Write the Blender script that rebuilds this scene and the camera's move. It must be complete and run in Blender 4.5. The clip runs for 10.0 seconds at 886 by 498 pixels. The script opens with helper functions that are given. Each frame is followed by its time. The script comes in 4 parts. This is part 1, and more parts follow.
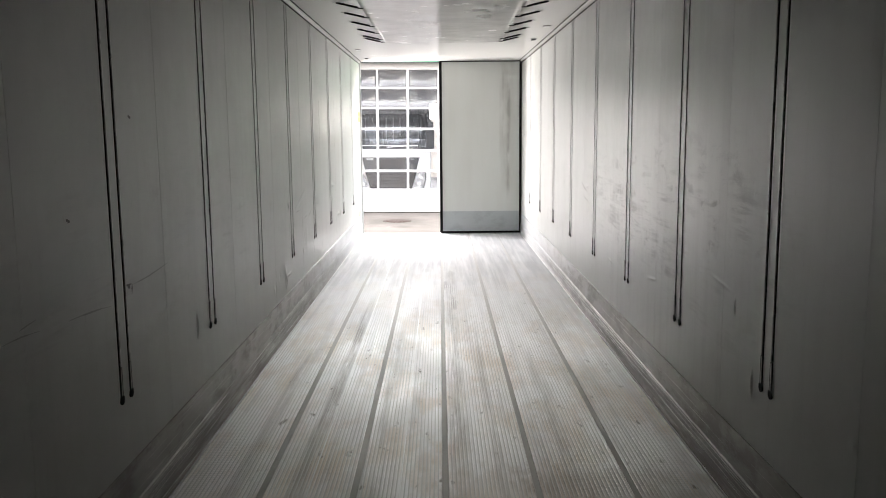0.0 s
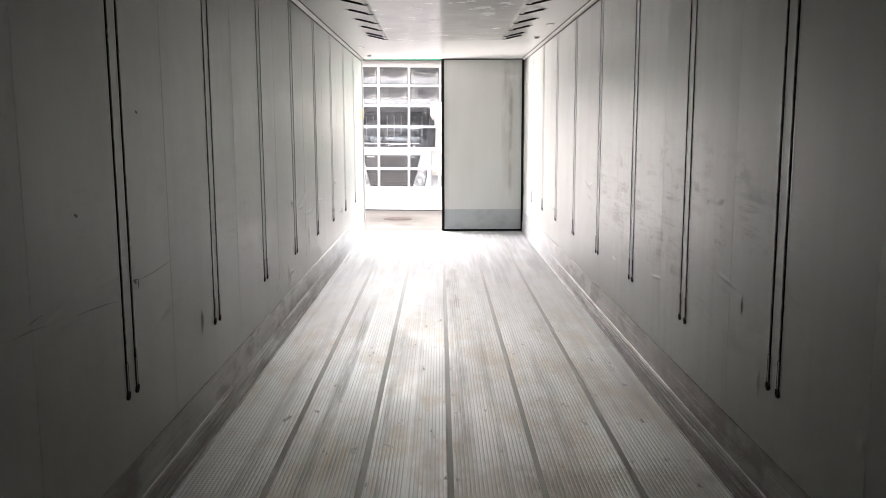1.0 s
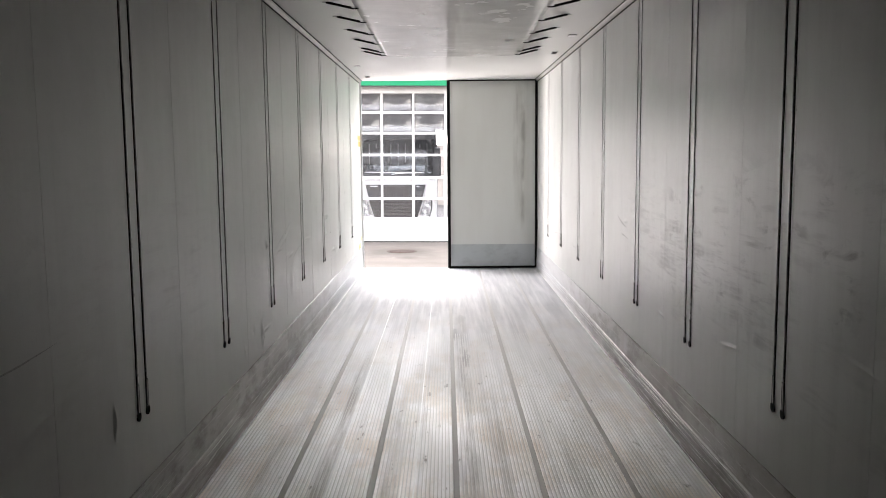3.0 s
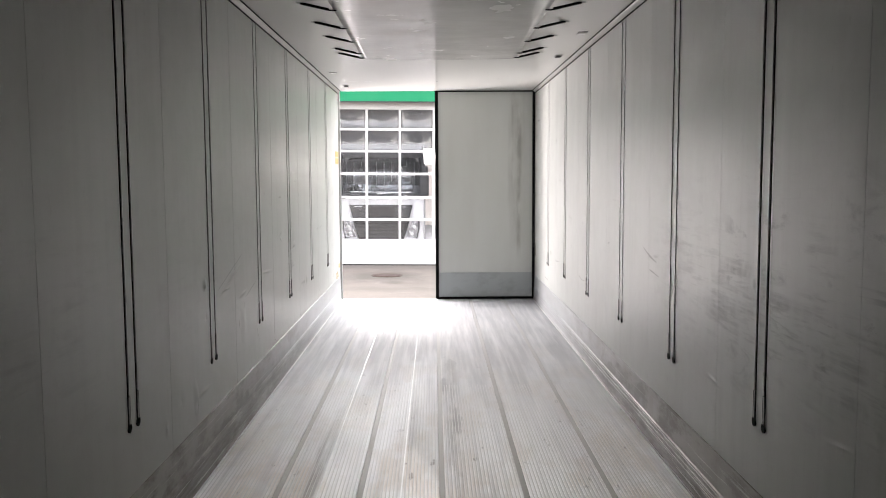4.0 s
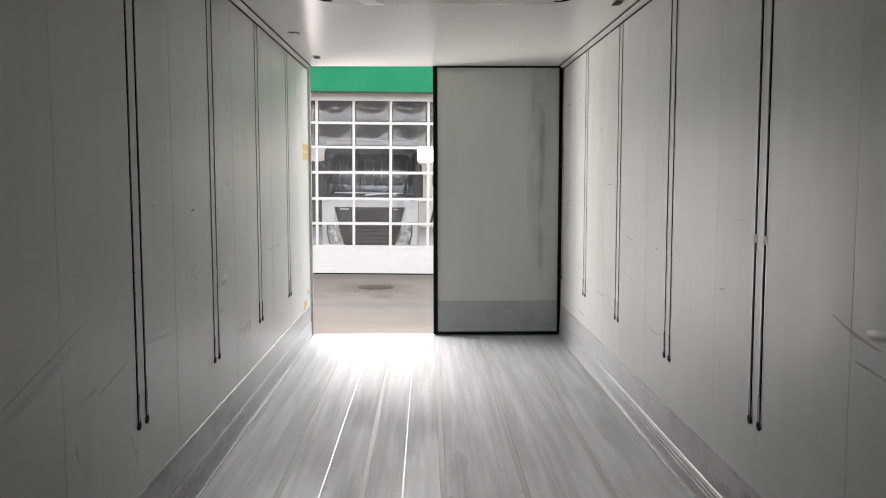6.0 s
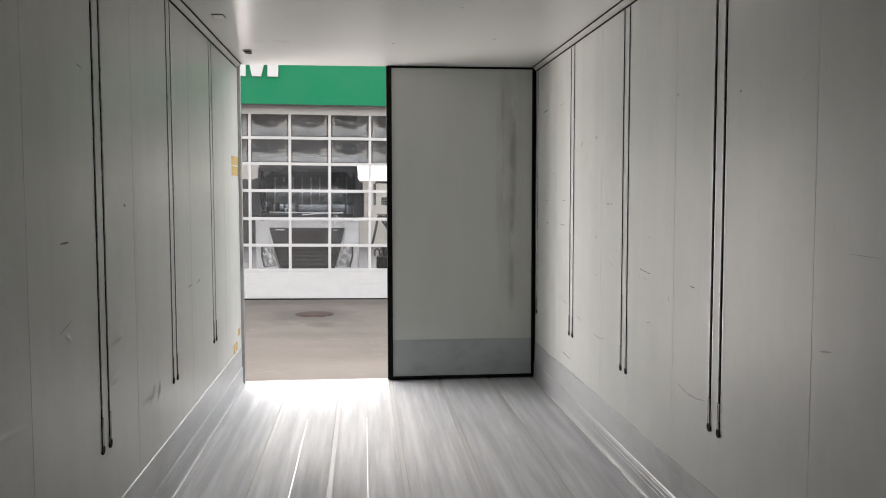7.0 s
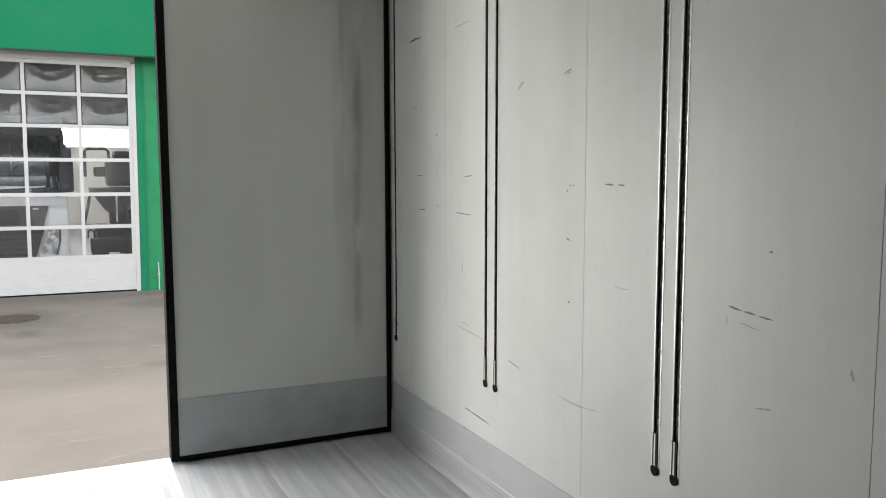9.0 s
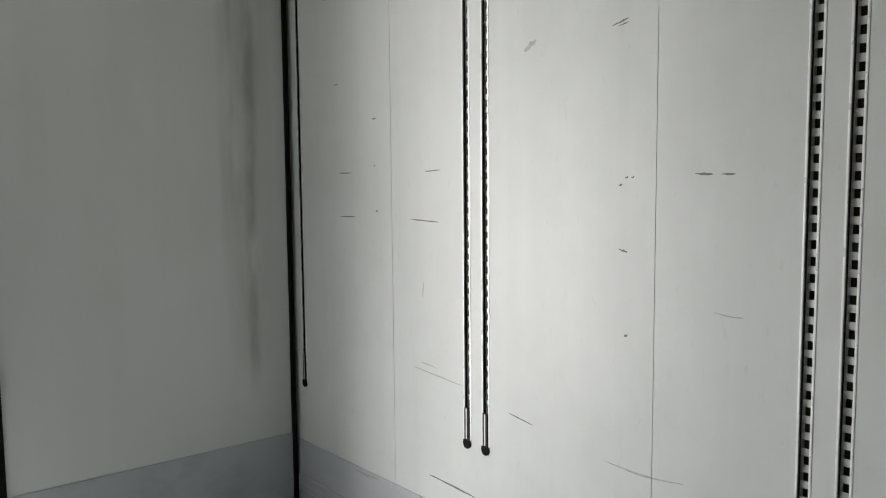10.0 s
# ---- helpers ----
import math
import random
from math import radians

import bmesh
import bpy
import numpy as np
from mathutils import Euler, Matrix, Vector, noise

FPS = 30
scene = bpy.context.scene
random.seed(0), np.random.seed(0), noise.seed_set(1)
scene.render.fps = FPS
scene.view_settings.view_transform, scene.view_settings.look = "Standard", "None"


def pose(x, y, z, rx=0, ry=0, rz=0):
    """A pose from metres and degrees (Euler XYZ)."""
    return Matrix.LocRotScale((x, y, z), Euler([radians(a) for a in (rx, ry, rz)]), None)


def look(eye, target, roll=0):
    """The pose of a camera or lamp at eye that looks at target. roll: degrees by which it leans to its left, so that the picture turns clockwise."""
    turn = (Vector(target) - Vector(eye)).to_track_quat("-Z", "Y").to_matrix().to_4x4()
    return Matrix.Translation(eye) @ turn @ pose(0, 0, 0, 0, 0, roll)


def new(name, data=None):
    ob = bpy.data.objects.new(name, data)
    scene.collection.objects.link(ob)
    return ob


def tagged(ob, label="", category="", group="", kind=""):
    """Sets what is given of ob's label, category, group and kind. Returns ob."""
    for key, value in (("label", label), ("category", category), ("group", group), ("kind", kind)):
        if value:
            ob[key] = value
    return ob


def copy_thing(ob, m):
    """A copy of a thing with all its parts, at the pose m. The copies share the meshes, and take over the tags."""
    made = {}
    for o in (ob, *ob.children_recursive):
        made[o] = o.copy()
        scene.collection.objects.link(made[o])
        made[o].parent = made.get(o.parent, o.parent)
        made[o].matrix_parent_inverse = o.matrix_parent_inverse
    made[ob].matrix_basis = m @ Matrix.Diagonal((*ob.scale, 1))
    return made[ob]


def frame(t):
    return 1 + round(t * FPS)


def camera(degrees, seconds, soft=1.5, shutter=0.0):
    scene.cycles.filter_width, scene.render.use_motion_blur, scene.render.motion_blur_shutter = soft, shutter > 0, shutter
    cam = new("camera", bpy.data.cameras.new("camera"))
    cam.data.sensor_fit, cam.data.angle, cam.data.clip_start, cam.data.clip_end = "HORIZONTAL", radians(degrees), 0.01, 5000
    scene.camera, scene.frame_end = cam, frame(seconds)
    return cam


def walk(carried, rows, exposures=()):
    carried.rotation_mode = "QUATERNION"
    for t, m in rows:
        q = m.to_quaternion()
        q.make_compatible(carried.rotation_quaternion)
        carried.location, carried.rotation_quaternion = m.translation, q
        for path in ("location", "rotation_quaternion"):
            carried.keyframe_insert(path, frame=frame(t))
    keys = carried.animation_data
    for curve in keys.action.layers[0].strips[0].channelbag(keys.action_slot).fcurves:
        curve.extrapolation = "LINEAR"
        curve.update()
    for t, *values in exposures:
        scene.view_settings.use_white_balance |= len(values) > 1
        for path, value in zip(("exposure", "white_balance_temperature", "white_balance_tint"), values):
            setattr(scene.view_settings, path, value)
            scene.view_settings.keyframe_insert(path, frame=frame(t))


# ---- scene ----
cam = camera(56.0, 10.0, soft=1.0)
PATH = [
    (0, (-0.015, -0.473, 1.583), (-0.01, 1.507, 1.301), -0.5),
    (0.5, (-0.033, -0.462, 1.575), (-0.037, 1.516, 1.279), -0.3),
    (1, (-0.045, -0.468, 1.577), (-0.039, 1.511, 1.291), -0.2),
    (1.5, (-0.065, -0.426, 1.572), (-0.05, 1.557, 1.31), -0.2),
    (2, (-0.072, -0.222, 1.55), (-0.055, 1.764, 1.316), -0.3),
    (2.5, (-0.041, 0.242, 1.562), (-0.051, 2.229, 1.339), -0.2),
    (2.7, (-0.045, 0.405, 1.561), (-0.06, 2.392, 1.334), -0.4),
    (3.8, (-0.021, 1.66, 1.568), (-0.002, 3.653, 1.393), -0.5),
    (4, (-0.034, 1.871, 1.553), (-0.014, 3.864, 1.38), -0.3),
    (4.5, (-0.041, 2.465, 1.568), (-0.026, 4.456, 1.387), -0.7),
    (5, (-0.026, 3.082, 1.573), (-0.029, 5.074, 1.386), -0.2),
    (5.2, (-0.027, 3.291, 1.564), (-0.034, 5.282, 1.376), -0.4),
    (6.3, (-0.122, 4.605, 1.572), (-0.05, 6.597, 1.409), 0.1),
    (6.5, (-0.152, 4.831, 1.566), (-0.052, 6.823, 1.414), 0.1),
    (7, (-0.223, 5.428, 1.567), (-0.032, 7.415, 1.435), -0.1),
    (7.5, (-0.311, 6.091, 1.58), (0.01, 8.062, 1.457), 0.5),
    (8, (-0.392, 6.667, 1.596), (0.135, 8.592, 1.463), 0.3),
    (8.5, (-0.426, 7.285, 1.596), (0.222, 9.171, 1.438), 0.2),
    (9, (-0.509, 7.898, 1.587), (0.327, 9.703, 1.378), -0.1),
    (9.5, (-0.548, 8.545, 1.548), (0.494, 10.238, 1.332), -0.2),
    (10, (-0.617, 9.081, 1.523), (0.65, 10.617, 1.333), -0.5),
]
EXPOSURES = [(0.0, 4.25, 6780, 15), (0.4, 4.4, 6880, 18), (2.5, 4.15, 6780, 18), (5.0, 3.53, 6820, 16), (6.5, 2.98, 6870, 14), (7.5, 2.74, 6870, 13), (8.5, 2.8, 6800, 10), (10.0, 2.78, 6560, 10)]
walk(cam, [(t, look(eye, target, roll)) for t, eye, target, roll in PATH], EXPOSURES)

# ---- light ----
SUN_EL, SUN_AZ = 47.0, -11.0  # degrees; azimuth from +y towards +x
world = bpy.data.worlds.new("sky")
scene.world = world
world.use_nodes = True
wn = world.node_tree.nodes
sky = wn.new("ShaderNodeTexSky")
sky.sky_type, sky.sun_disc = "NISHITA", False
sky.sun_elevation, sky.sun_rotation = radians(SUN_EL), radians(SUN_AZ)
sky.air_density, sky.dust_density = 1.4, 1.4
soft_sky = wn.new("ShaderNodeHueSaturation")
soft_sky.inputs["Saturation"].default_value = 0.22
world.node_tree.links.new(sky.outputs[0], soft_sky.inputs["Color"])
world.node_tree.links.new(soft_sky.outputs[0], wn["Background"].inputs[0])
wn["Background"].inputs[1].default_value = 0.094
sun = new("sun", bpy.data.lights.new("sun", "SUN"))
sun.data.energy, sun.data.angle, sun.data.color = 0.052, radians(4.0), (1.0, 0.95, 0.88)
sa, se = radians(SUN_AZ), radians(SUN_EL)
sun.matrix_world = look((math.sin(sa) * math.cos(se) * 60, math.cos(sa) * math.cos(se) * 60, math.sin(se) * 60), (0, 0, 0))

# area lamp added out of view beside the doorway, brightening the right wall
fill_lamp = new("doorway_skylight", bpy.data.lights.new("doorway_skylight", "AREA"))
fill_lamp.data.shape, fill_lamp.data.size, fill_lamp.data.size_y = "RECTANGLE", 1.25, 2.3
fill_lamp.data.spread = radians(145)
fill_lamp.data.energy, fill_lamp.data.color = 11.0, (1.0, 0.98, 0.97)
fill_lamp.matrix_world = look((-1.9, 13.3, 0.9), (1.2, 6.4, 1.0))


# ---- materials ----
class Mat:
    """A small builder for node materials."""

    def __init__(self, name, color, rough=0.5, metal=0.0, coat=0.0, ior=1.5):
        self.m = bpy.data.materials.new(name)
        self.m.use_nodes = True
        self.t = self.m.node_tree
        self.b = self.t.nodes["Principled BSDF"]
        self.put("Base Color", (*color, 1))
        self.put("Roughness", rough)
        self.put("Metallic", metal)
        self.put("Coat Weight", coat)
        self.put("IOR", ior)
        self.c = None

    def put(self, key, value):
        self.b.inputs[key].default_value = value

    def node(self, kind, **kw):
        n = self.t.nodes.new(kind)
        for key, value in kw.items():
            n.inputs[key].default_value = value
        return n

    def link(self, a, b):
        self.t.links.new(a, b)

    def coords(self, scale, world_space=True):
        if world_space:
            src = self.node("ShaderNodeNewGeometry").outputs["Position"]
        else:
            src = self.node("ShaderNodeTexCoord").outputs["Object"]
        mp = self.node("ShaderNodeMapping")
        mp.inputs["Scale"].default_value = scale
        self.link(src, mp.inputs["Vector"])
        return mp.outputs[0]

    def noise(self, scale, detail=4.0, rough=0.55, world_space=True, distortion=0.0):
        n = self.node("ShaderNodeTexNoise", Scale=1.0, Detail=detail, Roughness=rough, Distortion=distortion)
        self.link(self.coords(scale, world_space), n.inputs["Vector"])
        return n.outputs["Fac"]

    def ramp(self, fac, lo, hi, a=0.0, b=1.0):
        r = self.node("ShaderNodeMapRange")
        self.link(fac, r.inputs["Value"])
        for key, v in (("From Min", lo), ("From Max", hi), ("To Min", a), ("To Max", b)):
            r.inputs[key].default_value = v
        return r.outputs[0]

    def maths(self, op, a, b):
        n = self.node("ShaderNodeMath")
        n.operation = op
        for i, v in enumerate((a, b)):
            if isinstance(v, (int, float)):
                n.inputs[i].default_value = v
            else:
                self.link(v, n.inputs[i])
        return n.outputs[0]

    def blend(self, fac, color):
        """Lay a colour over what is there, by fac."""
        mix = self.node("ShaderNodeMix")
        mix.data_type = "RGBA"
        self.link(fac, mix.inputs["Factor"])
        if self.c is None:
            mix.inputs["A"].default_value = self.b.inputs["Base Color"].default_value
            mix.inputs[6].default_value = self.b.inputs["Base Color"].default_value
        else:
            self.link(self.c, mix.inputs[6])
        mix.inputs[7].default_value = (*color, 1)
        self.c = mix.outputs[2]
        self.link(self.c, self.b.inputs["Base Color"])
        return self

    def rough(self, fac, lo, hi):
        self.link(self.ramp(fac, 0.3, 0.7, lo, hi), self.b.inputs["Roughness"])
        return self

    def bump(self, fac, strength, distance):
        n = self.node("ShaderNodeBump", Strength=strength, Distance=distance)
        self.link(fac, n.inputs["Height"])
        old = self.b.inputs["Normal"].links
        if old:
            self.link(old[0].from_socket, n.inputs["Normal"])
        self.link(n.outputs[0], self.b.inputs["Normal"])
        return self

    def height(self):
        xyz = self.node("ShaderNodeSeparateXYZ")
        self.link(self.node("ShaderNodeNewGeometry").outputs["Position"], xyz.inputs[0])
        return xyz.outputs


def wall_material(name, right):
    w = Mat(name, (0.73, 0.742, 0.72), 0.32)
    w.blend(w.ramp(w.noise((6, 6, 0.5), 5), 0.45, 0.8, 0, 0.35), (0.61, 0.617, 0.6))
    # faint blotches and handling dirt
    w.blend(w.ramp(w.noise((2.2, 2.2, 2.2), 6, 0.7), 0.46, 0.7, 0, 0.45), (0.62, 0.63, 0.603))
    w.blend(w.ramp(w.noise((30, 30, 12), 4, 0.7), 0.62, 0.78, 0, 0.5), (0.55, 0.55, 0.522))
    # rubbed band where loads touch the wall
    pos = w.height()
    band = w.maths("MULTIPLY", w.ramp(pos[2], 0.55, 0.95), w.ramp(pos[2], 1.62, 1.25))
    if right:
        along = w.maths("MULTIPLY", w.ramp(pos[1], 2.3, 3.2), w.ramp(pos[1], 6.9, 4.8))
    else:
        along = w.maths("MULTIPLY", w.ramp(pos[1], 0.5, 2.0, 0, 0.25), w.ramp(pos[1], 8.0, 4.0))
    zone = w.maths("MULTIPLY", band, along)
    rub = w.ramp(w.noise((3, 1.3, 16), 6, 0.62, distortion=0.3), 0.5, 0.62)
    drag = w.ramp(w.noise((3, 5, 3), 5, 0.6), 0.38, 0.58)
    lines = w.ramp(w.noise((3, 4, 42), 5, 0.6, distortion=0.4), 0.56, 0.66)
    patch = w.ramp(w.noise((2, 1.6, 2.2), 3), 0.38, 0.56)
    w.blend(w.maths("MULTIPLY", w.maths("MULTIPLY", lines, patch), w.maths("MULTIPLY", zone, 0.25)), (0.16, 0.16, 0.15))
    scuffed = w.maths("MULTIPLY", w.maths("MULTIPLY", rub, drag), w.maths("MULTIPLY", zone, patch))
    w.blend(w.maths("MULTIPLY", scuffed, 0.62), (0.2, 0.2, 0.19))
    smudge = w.maths("MULTIPLY", w.ramp(w.noise((3, 3.2, 9), 6, 0.68, distortion=0.5), 0.54, 0.64), w.ramp(w.noise((2, 2.4, 1.4), 3), 0.44, 0.58))
    w.blend(w.maths("MULTIPLY", w.maths("MULTIPLY", smudge, zone), 0.6), (0.17, 0.168, 0.16))
    runs = w.maths("MULTIPLY", w.ramp(w.noise((9, 9, 0.35), 5, 0.6), 0.52, 0.66), w.ramp(pos[1], 7.0, 3.5, 0.06, 0.14 if right else 0.08))
    w.blend(runs, (0.46, 0.46, 0.44))
    sheen = w.ramp(w.noise((1.1, 1.1, 0.5), 2), 0.3, 0.7, 0.34, 0.42)
    w.link(w.maths("ADD", sheen, w.maths("MULTIPLY", scuffed, 0.15)), w.b.inputs["Roughness"])
    w.put("Specular IOR Level", 0.5)
    w.bump(w.noise((2.6, 1.8, 1.8), 3), 0.45, 0.02)
    w.bump(w.noise((160, 160, 160), 2), 0.05, 0.001)
    # knocks and creases in the sheet: place along and up the wall, half sizes, slope, height
    total = 0.0
    for y, z, ry, rz, slope, h in DENTS[1 if right else -1]:
        dy = w.maths("SUBTRACT", pos[1], y)
        dz = w.maths("SUBTRACT", w.maths("SUBTRACT", pos[2], z), w.maths("MULTIPLY", dy, slope))
        dy, dz = w.maths("DIVIDE", dy, ry), w.maths("DIVIDE", dz, rz)
        d = w.maths("SQRT", w.maths("ADD", w.maths("MULTIPLY", dy, dy), w.maths("MULTIPLY", dz, dz)), 0)
        up = w.ramp(d, 1.0, 0.0)
        total = w.maths("ADD", total, w.maths("MULTIPLY", w.maths("MULTIPLY", up, up), h))
    w.bump(total, 1.0, 0.01)
    return w.m


DENTS = {
    -1: ((6.13, 0.449, 0.17, 0.022, 0.01, 1.1), (5.985, 0.415, 0.03, 0.05, 0.0, -0.9), (5.53, 0.435, 0.035, 0.055, 0.0, 1.0),
         (6.185, 0.99, 0.035, 0.028, -0.3, 1.0), (6.64, 0.915, 0.15, 0.016, 0.0, 0.7), (7.05, 0.83, 0.15, 0.02, 0.08, 0.8),
         (6.21, 0.82, 0.03, 0.045, 0.0, -0.6), (8.96, 0.978, 0.1, 0.02, -0.09, 1.0), (9.44, 0.611, 0.2, 0.03, -0.03, 1.1),
         (7.77, 0.885, 0.3, 0.02, -0.06, 0.7), (8.38, 1.075, 0.05, 0.02, -0.4, 0.7), (5.75, 0.5, 0.06, 0.06, 0.0, -0.5),
         (2.05, 1.02, 0.25, 0.025, 0.2, 0.8), (3.1, 0.8, 0.2, 0.03, 0.15, 0.7)),
    1: ((1.95, 0.62, 0.05, 0.05, 0.0, 0.9), (3.2, 0.9, 0.2, 0.02, 0.1, 0.6), (4.4, 0.7, 0.18, 0.02, -0.1, 0.7), (5.6, 0.62, 0.12, 0.02, 0.1, 0.7)),
}


M_WALL_R = wall_material("white_grp_scuffed", True)
M_WALL_L = wall_material("white_grp", False)

cm = Mat("glossy_ceiling_white", (0.84, 0.838, 0.815), 0.26)
cm.bump(cm.noise((90, 90, 90), 2), 0.04, 0.001)
M_CEIL = cm.m

dm = Mat("duct_tarpaulin", (0.86, 0.85, 0.83), 0.2)
dm.blend(dm.ramp(dm.noise((2.5, 5, 2), 4), 0.5, 0.8, 0, 0.35), (0.68, 0.66, 0.62))
dm.rough(dm.noise((4, 4, 4), 3), 0.14, 0.3)
dm.bump(dm.noise((1.4, 5, 1), 3), 0.25, 0.012)
M_DUCT = dm.m

fm = Mat("scuffed_aluminium_floor", (0.85, 0.85, 0.852), 0.5, 0.5)
fpos = fm.height()
worn = fm.ramp(fpos[1], 9.8, 5.0, 0.25, 1.0)      # grime thins out towards the doors
def grime(fac, amount, color):
    fm.blend(fm.maths("MULTIPLY", fac, fm.maths("MULTIPLY", worn, amount)), color)
# long drag streaks, brown haze, bare bright streaks, dark runs
grime(fm.ramp(fm.noise((9, 0.5, 9), 6, 0.65), 0.45, 0.66), 0.6, (0.72, 0.7, 0.675))
grime(fm.ramp(fm.noise((2.6, 1.1, 3), 5, 0.65), 0.46, 0.6), 0.75, (0.66, 0.575, 0.49))
fm.blend(fm.ramp(fm.noise((40, 0.8, 9), 4, 0.6), 0.56, 0.68, 0, 0.5), (0.9, 0.895, 0.885))
fm.blend(fm.ramp(fm.noise((11, 0.28, 7), 5, 0.6, distortion=0.4), 0.54, 0.63, 0, 0.35), (0.46, 0.46, 0.47))
fm.blend(fm.ramp(fm.noise((26, 0.5, 7), 4, 0.6, distortion=0.3), 0.6, 0.68, 0, 0.25), (0.34, 0.345, 0.355))
grime(fm.ramp(fm.noise((14, 5, 10), 3, 0.6), 0.65, 0.71), 0.75, (0.2, 0.185, 0.165))
# a hand-sized oil drip trail and a rust-brown smear across the planks
def drip(x, y, rx, ry, amount, color):
    dx = fm.maths("DIVIDE", fm.maths("SUBTRACT", fpos[0], x), rx)
    dy = fm.maths("DIVIDE", fm.maths("SUBTRACT", fpos[1], y), ry)
    d = fm.maths("SQRT", fm.maths("ADD", fm.maths("MULTIPLY", dx, dx), fm.maths("MULTIPLY", dy, dy)), 0)
    d = fm.maths("ADD", d, fm.ramp(fm.noise((16, 5, 10), 4, 0.65), 0.3, 0.7, -0.5, 0.5))
    fm.blend(fm.ramp(d, 1.0, 0.5, 0, amount), color)
drip(0.02, 7.95, 0.035, 0.32, 0.65, (0.2, 0.2, 0.205))
drip(0.1, 7.1, 0.04, 0.3, 0.5, (0.25, 0.25, 0.255))
drip(0.1, 8.7, 0.05, 0.2, 0.5, (0.28, 0.28, 0.285))
drip(-0.18, 8.9, 0.05, 0.16, 0.4, (0.3, 0.3, 0.305))
drip(0.75, 3.1, 0.5, 0.2, 0.4, (0.36, 0.29, 0.22))
drip(0.2, 3.0, 0.3, 0.35, 0.3, (0.42, 0.34, 0.26))
# tracks worn dark along the planks
def track(x, half, y0, y1, amount):
    wob = fm.maths("ADD", fpos[0], fm.ramp(fm.noise((3, 0.5, 3), 3), 0.3, 0.7, -0.02, 0.02))
    off = fm.ramp(fm.maths("ABSOLUTE", fm.maths("SUBTRACT", wob, x), 0), half, half * 0.35)
    along = fm.maths("MULTIPLY", fm.ramp(fpos[1], y0, y0 + 0.8), fm.ramp(fpos[1], y1, y1 - 1.0))
    ragged = fm.ramp(fm.noise((30, 1.3, 9), 5, 0.65), 0.36, 0.56)
    fm.blend(fm.maths("MULTIPLY", fm.maths("MULTIPLY", off, along), fm.maths("MULTIPLY", ragged, amount)), (0.3, 0.29, 0.275))
track(-0.665, 0.05, 0.5, 7.5, 0.7)
track(0.075, 0.06, 3.0, 9.5, 0.65)
track(0.25, 0.03, 1.0, 6.5, 0.5)
track(0.6, 0.05, 1.0, 6.0, 0.4)
track(-0.33, 0.035, 1.5, 6.5, 0.4)
track(-0.95, 0.05, 1.5, 6.0, 0.4)
# polished inside in broad patches; duller, and painted darker at doors against daylight glare
fdull = fm.ramp(fpos[1], 5.6, 9.4)
patchy = fm.ramp(fm.noise((3.2, 1.0, 3), 4, 0.6), 0.4, 0.6, 0.42, 0.55)
fine = fm.ramp(fm.noise((24, 1.2, 10), 4), 0.3, 0.7, -0.05, 0.07)
fm.link(fm.maths("ADD", fm.maths("ADD", patchy, fine), fm.maths("MULTIPLY", fdull, 0.22)), fm.b.inputs["Roughness"])
fm.link(fm.ramp(fdull, 0.0, 1.0, 0.85, 0.25), fm.b.inputs["Metallic"])
# base colour lowered where the doorway's pool of light falls
fm.blend(fm.maths("MULTIPLY", fdull, fm.ramp(fm.noise((16, 0.7, 9), 5, 0.6), 0.36, 0.6, 0.6, 0.97)), (0.43, 0.445, 0.468))
fm.put("Specular IOR Level", 0.35)
# the ribs throw the shine sideways
fm.put("Anisotropic", 0.6)
across = fm.node("ShaderNodeCombineXYZ", X=1.0)
fm.link(across.outputs[0], fm.b.inputs["Tangent"])
fm.bump(fm.noise((90, 8, 50), 3), 0.12, 0.002)
# fine cross-knurling of the outer bays
outer = fm.ramp(fm.maths("ABSOLUTE", fpos[0], 0), 1.0, 1.06)
knurl = fm.maths("MULTIPLY", fm.maths("SINE", fm.maths("MULTIPLY", fpos[1], 290.0), 0), outer)
fm.bump(knurl, 0.2, 0.0015)
M_FLOOR = fm.m

# darker tone between the ribs, thinning out towards the doors
rm = Mat("rib_groove_tone", (0.66, 0.665, 0.675), 0.55, 0.6)
rfade = rm.ramp(rm.height()[1], 9.4, 5.0, 0.0, 1.0)
rm.blend(rm.maths("MULTIPLY", rfade, rm.ramp(rm.noise((5, 0.9, 5), 5, 0.6), 0.36, 0.6, 0.2, 0.9)), (0.58, 0.56, 0.53))
rm.bump(rm.noise((60, 20, 50), 3), 0.3, 0.002)
M_RIBGROOVE = rm.m

jm = Mat("dirty_joint_metal", (0.46, 0.465, 0.47), 0.56, 0.6)
jworn = jm.ramp(jm.height()[1], 10.0, 5.5, 0.12, 1.0)
jm.blend(jm.maths("MULTIPLY", jworn, jm.ramp(jm.noise((12, 1.2, 9), 5), 0.35, 0.6, 0.4, 0.95)), (0.45, 0.43, 0.4))
jm.put("Anisotropic", 0.6)
jacross = jm.node("ShaderNodeCombineXYZ", X=1.0)
jm.link(jacross.outputs[0], jm.b.inputs["Tangent"])
jm.link(jm.ramp(jm.height()[1], 5.5, 9.0, 0.6, 0.25), jm.b.inputs["Metallic"])
jm.bump(jm.noise((60, 8, 50), 3), 0.3, 0.002)
M_JOINT = jm.m

